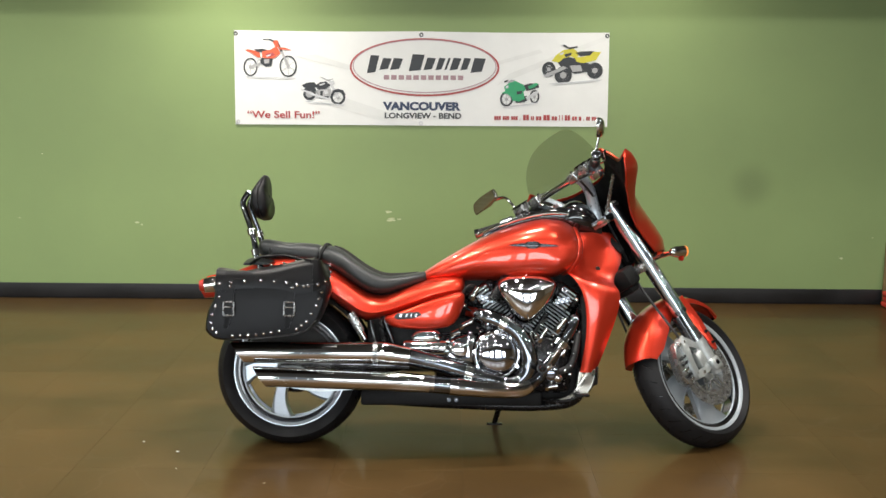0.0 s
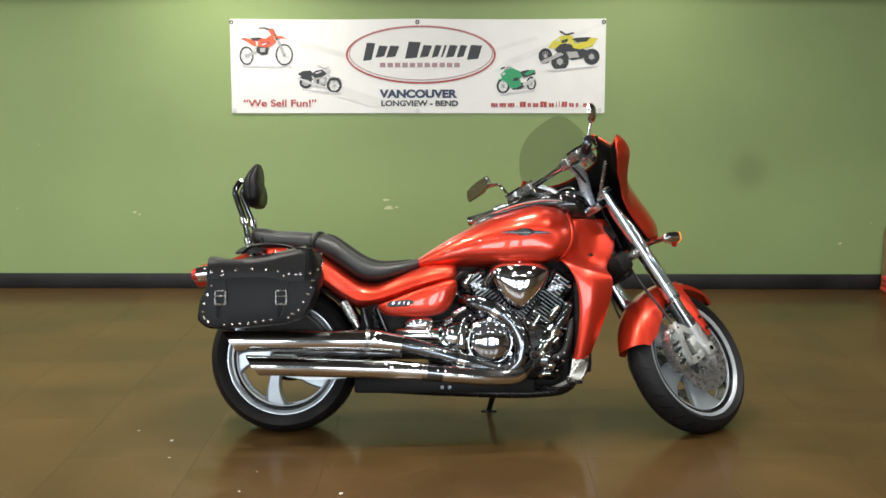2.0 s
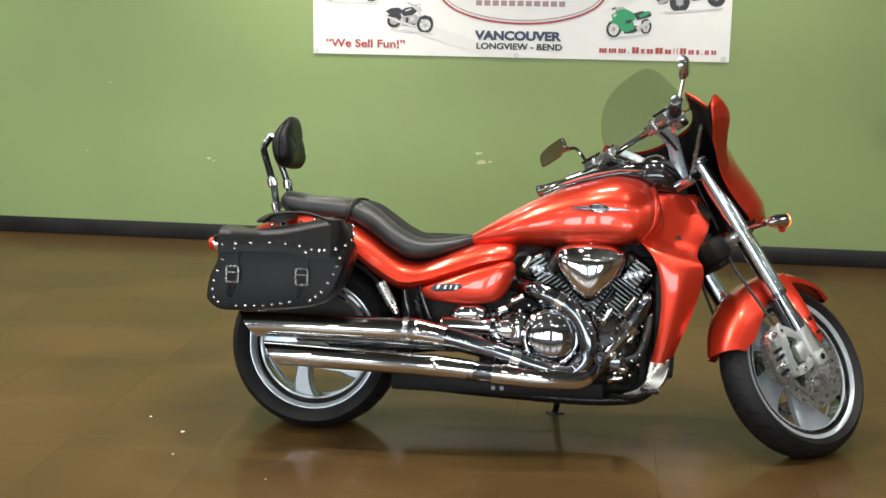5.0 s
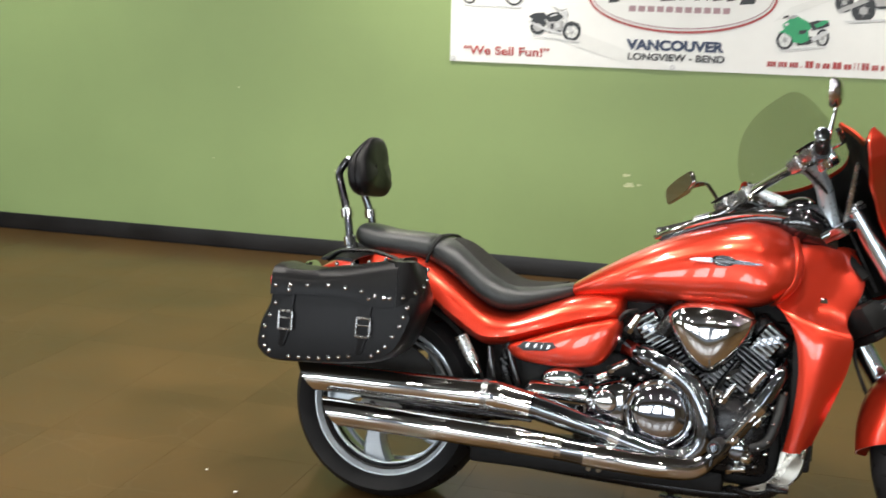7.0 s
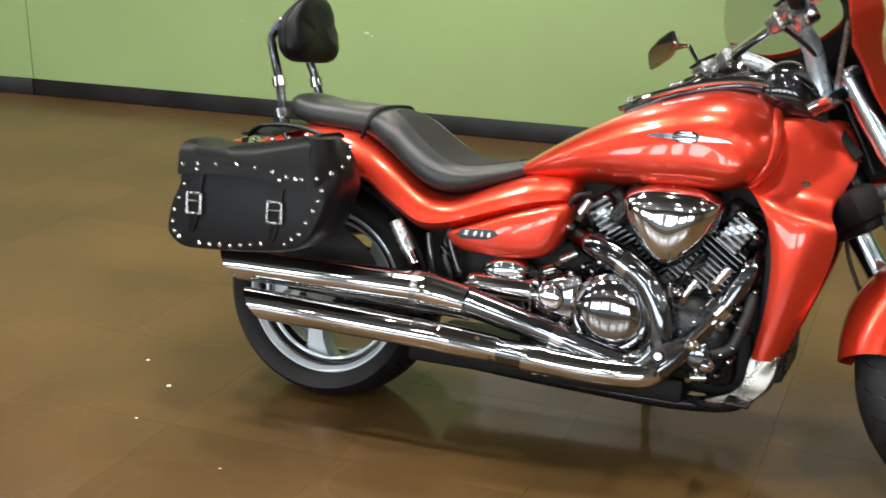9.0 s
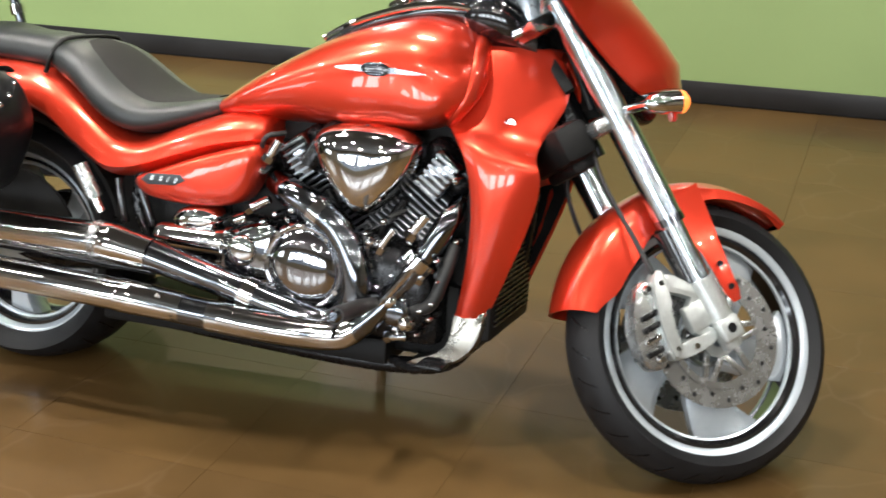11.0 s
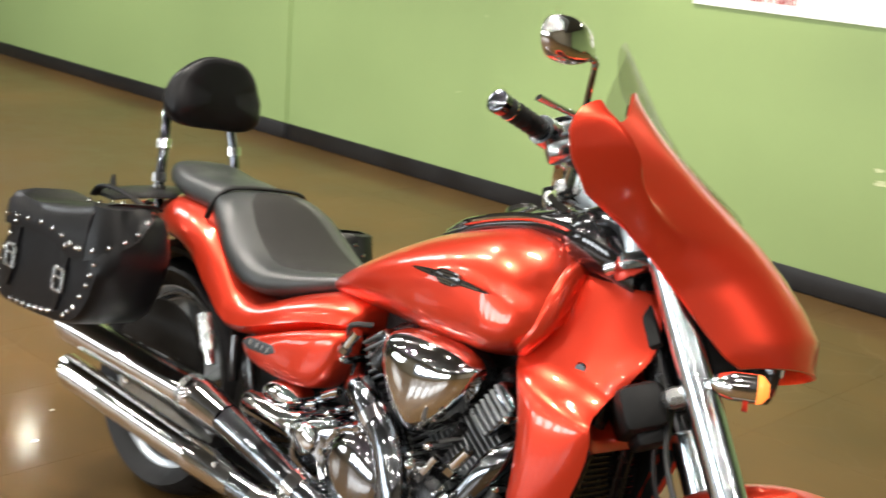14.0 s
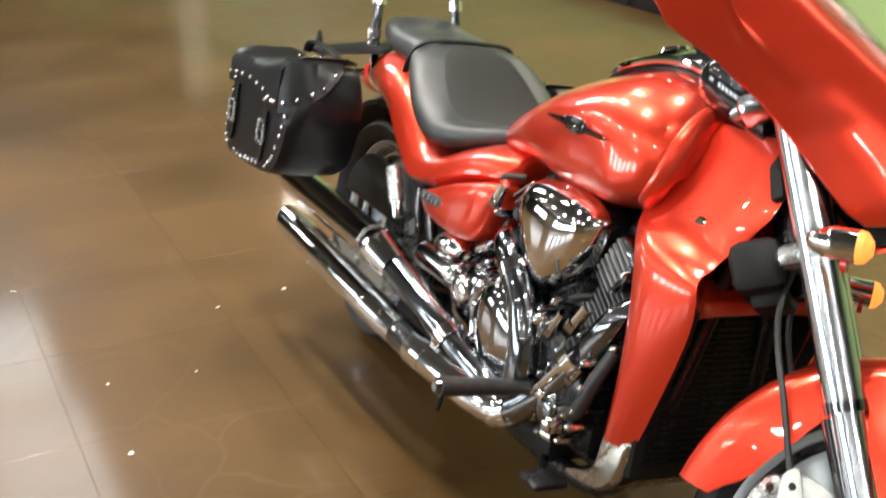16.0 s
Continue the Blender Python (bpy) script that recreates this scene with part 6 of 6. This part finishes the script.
printed([(INK_DARK, [(268, 240), (290, 228), (320, 226), (336, 242), (318, 252), (282, 250)]), (INK_DARK, [(276, 254), (300, 244), (326, 252), (330, 268), (318, 262), (296, 256), (280, 266)]), (INK_DARK, [(322, 240), (345, 226), (370, 222), (388, 238), (368, 254), (340, 260)]),
         (INK_SILVER, [(340, 236), (362, 228), (368, 232), (346, 240)]), (INK_GREY, [(330, 258), (360, 254), (390, 252), (386, 284), (350, 292), (334, 282)]), (INK_DARK, [(344, 262), (356, 262), (354, 284), (346, 284)]), (INK_SILVER, [(360, 260), (376, 258), (378, 272), (364, 276)]), (INK_DARK, [(336, 284), (382, 284), (378, 296), (340, 292)]),
         (INK_SILVER, [(264, 252), (330, 276), (386, 292), (384, 300), (326, 286), (266, 260)]), (INK_SILVER, [(374, 214), (383, 213), (424, 284), (414, 289)]), (INK_DARK, [(392, 262), (416, 252), (440, 258), (450, 276), (432, 266), (404, 268)]),
         (INK_SILVER, [(384, 222), (400, 218), (404, 232), (392, 238)]), (INK_GREY, [(342, 204), (356, 206), (378, 216), (400, 210), (398, 214), (378, 221), (356, 211)]), (INK_SILVER, [(280, 304), (450, 318), (440, 322), (290, 308)])])
# green sport bike
tyreprint(1117, 290, 27, 31, 0.3, 0.25)
tyreprint(1233, 279, 20, 28, 0.34, 0.3)
printed([(INK_DARK, [(1150, 280), (1200, 276), (1212, 290), (1190, 302), (1156, 306)]), (INK_DARK, [(1186, 232), (1214, 224), (1246, 226), (1252, 240), (1226, 250), (1200, 256)]), (INK_GREEN, [(1106, 240), (1128, 222), (1152, 214), (1186, 230), (1196, 248), (1180, 268), (1160, 262), (1136, 268), (1112, 258)]),
         (INK_GREEN, [(1134, 264), (1160, 260), (1188, 262), (1192, 288), (1168, 300), (1142, 296)]), (INK_DARK, [(1160, 258), (1184, 254), (1178, 268), (1158, 270)]), (INK_GREEN, [(1204, 238), (1236, 222), (1250, 226), (1232, 240), (1212, 248)]), (INK_SILVER, [(1112, 240), (1122, 232), (1126, 240), (1116, 248)]),
         (INK_GREY, [(1118, 224), (1134, 210), (1152, 210), (1142, 220)]), (INK_GREEN, [(1094, 266), (1116, 256), (1136, 266), (1140, 284), (1118, 268)]), (INK_SILVER, [(1196, 282), (1244, 254), (1252, 262), (1204, 294)]), (INK_DARK, [(1106, 216), (1122, 210), (1124, 216), (1108, 222)]), (INK_SILVER, [(1100, 322), (1250, 302), (1246, 308), (1110, 326)])])
# yellow four-wheeler
tyreprint(1290, 166, 28, 31, 0.5, 0.28, INK_DARK)
tyreprint(1480, 170, 33, 33, 0.5, 0.34, INK_DARK)
tyreprint(1350, 190, 36, 36, 0.46, 0.36, INK_DARK)
printed([(INK_DARK, [(1316, 126), (1360, 112), (1410, 124), (1462, 144), (1446, 176), (1400, 184), (1350, 168)]), (INK_GREY, [(1268, 190), (1350, 152), (1366, 160), (1280, 200)]), (INK_GREY, [(1376, 150), (1420, 148), (1430, 172), (1388, 176)]), (INK_YELLOW, [(1302, 132), (1318, 108), (1350, 86), (1390, 80), (1414, 100), (1402, 122), (1380, 112), (1350, 120), (1330, 138)]),
         (INK_YELLOW, [(1396, 118), (1440, 112), (1470, 92), (1504, 94), (1482, 128), (1430, 140), (1404, 134)]), (INK_DARK, [(1398, 98), (1420, 92), (1476, 90), (1458, 108), (1420, 112)]), (INK_DARK, [(1352, 104), (1384, 96), (1380, 108), (1358, 116)]), (INK_SILVER, [(1334, 100), (1350, 94), (1348, 104), (1336, 108)]),
         (INK_DARK, [(1344, 64), (1356, 66), (1372, 76), (1404, 70), (1408, 76), (1374, 84), (1350, 72)]), (INK_SILVER, [(1290, 224), (1510, 206), (1500, 212), (1310, 230)])])

# ---- stack of red pads by the wall and a thin brown plate tilted there ----
pads = thing("pad_stack", Matrix.Translation((3.22, -0.16, 0)), "stack of three red foam pads on the floor", "pads")
for k in range(3):
    part("pad", box(-0.14 + 0.008 * (k % 2), 0.16, -0.11, 0.11 - 0.01 * k, 0.001 + 0.036 * k, 0.035 + 0.036 * k, 0.012, 3), material("red_foam", (0.62, 0.06, 0.035), 0.6, noise_scale=25, vary=0.12, bump=0.3, bump_scale=90), pads)
tagged(part("brown_plate", slab([(3.09, 0.0), (3.62, 0.0), (3.62, 0.42), (3.11, 0.42)], 0.0, 0.012, 0.003), material("mottled_brown", (0.16, 0.115, 0.04), 0.55, noise_scale=9, vary=0.2), None, m=Matrix.Translation((0, -0.052, 0.0015)) @ pose(0, 0, 0, -5)),
       "thin brown plate tilted against the green wall", "board")

# ---- pale chips lying on the floor ----
for cx, cy, cr in ((-0.899, -3.367, 0.0085), (-0.52, -3.96, 0.006), (-0.15, -3.98, 0.008), (-0.86, -3.58, 0.005), (-1.07, -3.23, 0.006), (-0.49, -3.74, 0.004)):
    b = bmesh.new()
    bmesh.ops.create_icosphere(b, subdivisions=1, radius=cr)
    for v in b.verts:
        v.co = Vector((v.co.x * random.uniform(0.7, 1.4), v.co.y * random.uniform(0.6, 1.2), v.co.z * 0.35 + cr * 0.35))
    tagged(part("floor_chip", b, SPECK, None, smooth=0, m=Matrix.Translation((cx, cy, 0.0))), "small pale chip of grit on the floor", "debris", "chips on the floor")

# ---- floor tiles ----
PITCH, GX, GY = 0.508, -0.245, -4.08
tb = box(-PITCH / 2 + 0.0003, PITCH / 2 - 0.0003, -PITCH / 2 + 0.0003, PITCH / 2 - 0.0003, -0.008, 0.0, 0.0003, 1)
tile_mesh = bpy.data.meshes.new("tile")
bmesh.ops.recalc_face_normals(tb, faces=tb.faces)
tb.to_mesh(tile_mesh)
tb.free()
tile_mesh.materials.append(TILE)
far_verts, far_faces = [], []
for i in range(-40, 16):
    for j in range(-14, 13):
        tx, ty = GX + (i + 0.5) * PITCH, GY + (j + 0.5) * PITCH
        if not (X0 - 0.2 < tx < X1 and Y0 < ty < (0.2 if tx > END + 0.3 or tx < STUB else DEEP)):
            continue
        if -3.6 < tx < 3.6 and ty > -6.0:
            shared("tile", tile_mesh, floor_ob, Matrix.Translation((tx, ty, 0)))
        else:
            h, k = PITCH / 2 - 0.0004, len(far_verts)
            far_verts += [(tx - h, ty - h, 0), (tx + h, ty - h, 0), (tx + h, ty + h, 0), (tx - h, ty + h, 0), (tx - h, ty - h, -0.004), (tx + h, ty - h, -0.004), (tx + h, ty + h, -0.004), (tx - h, ty + h, -0.004)]
            far_faces += [(k, k + 1, k + 2, k + 3), (k, k + 4, k + 5, k + 1), (k + 1, k + 5, k + 6, k + 2), (k + 2, k + 6, k + 7, k + 3), (k + 3, k + 7, k + 4, k)]
me = bpy.data.meshes.new("outer_tiles")
me.from_pydata(far_verts, [], far_faces)
me.materials.append(TILE)
far = new("outer_tiles", me)
far.parent = floor_ob
tagged(far, "outer floor tiles", kind="stuff")
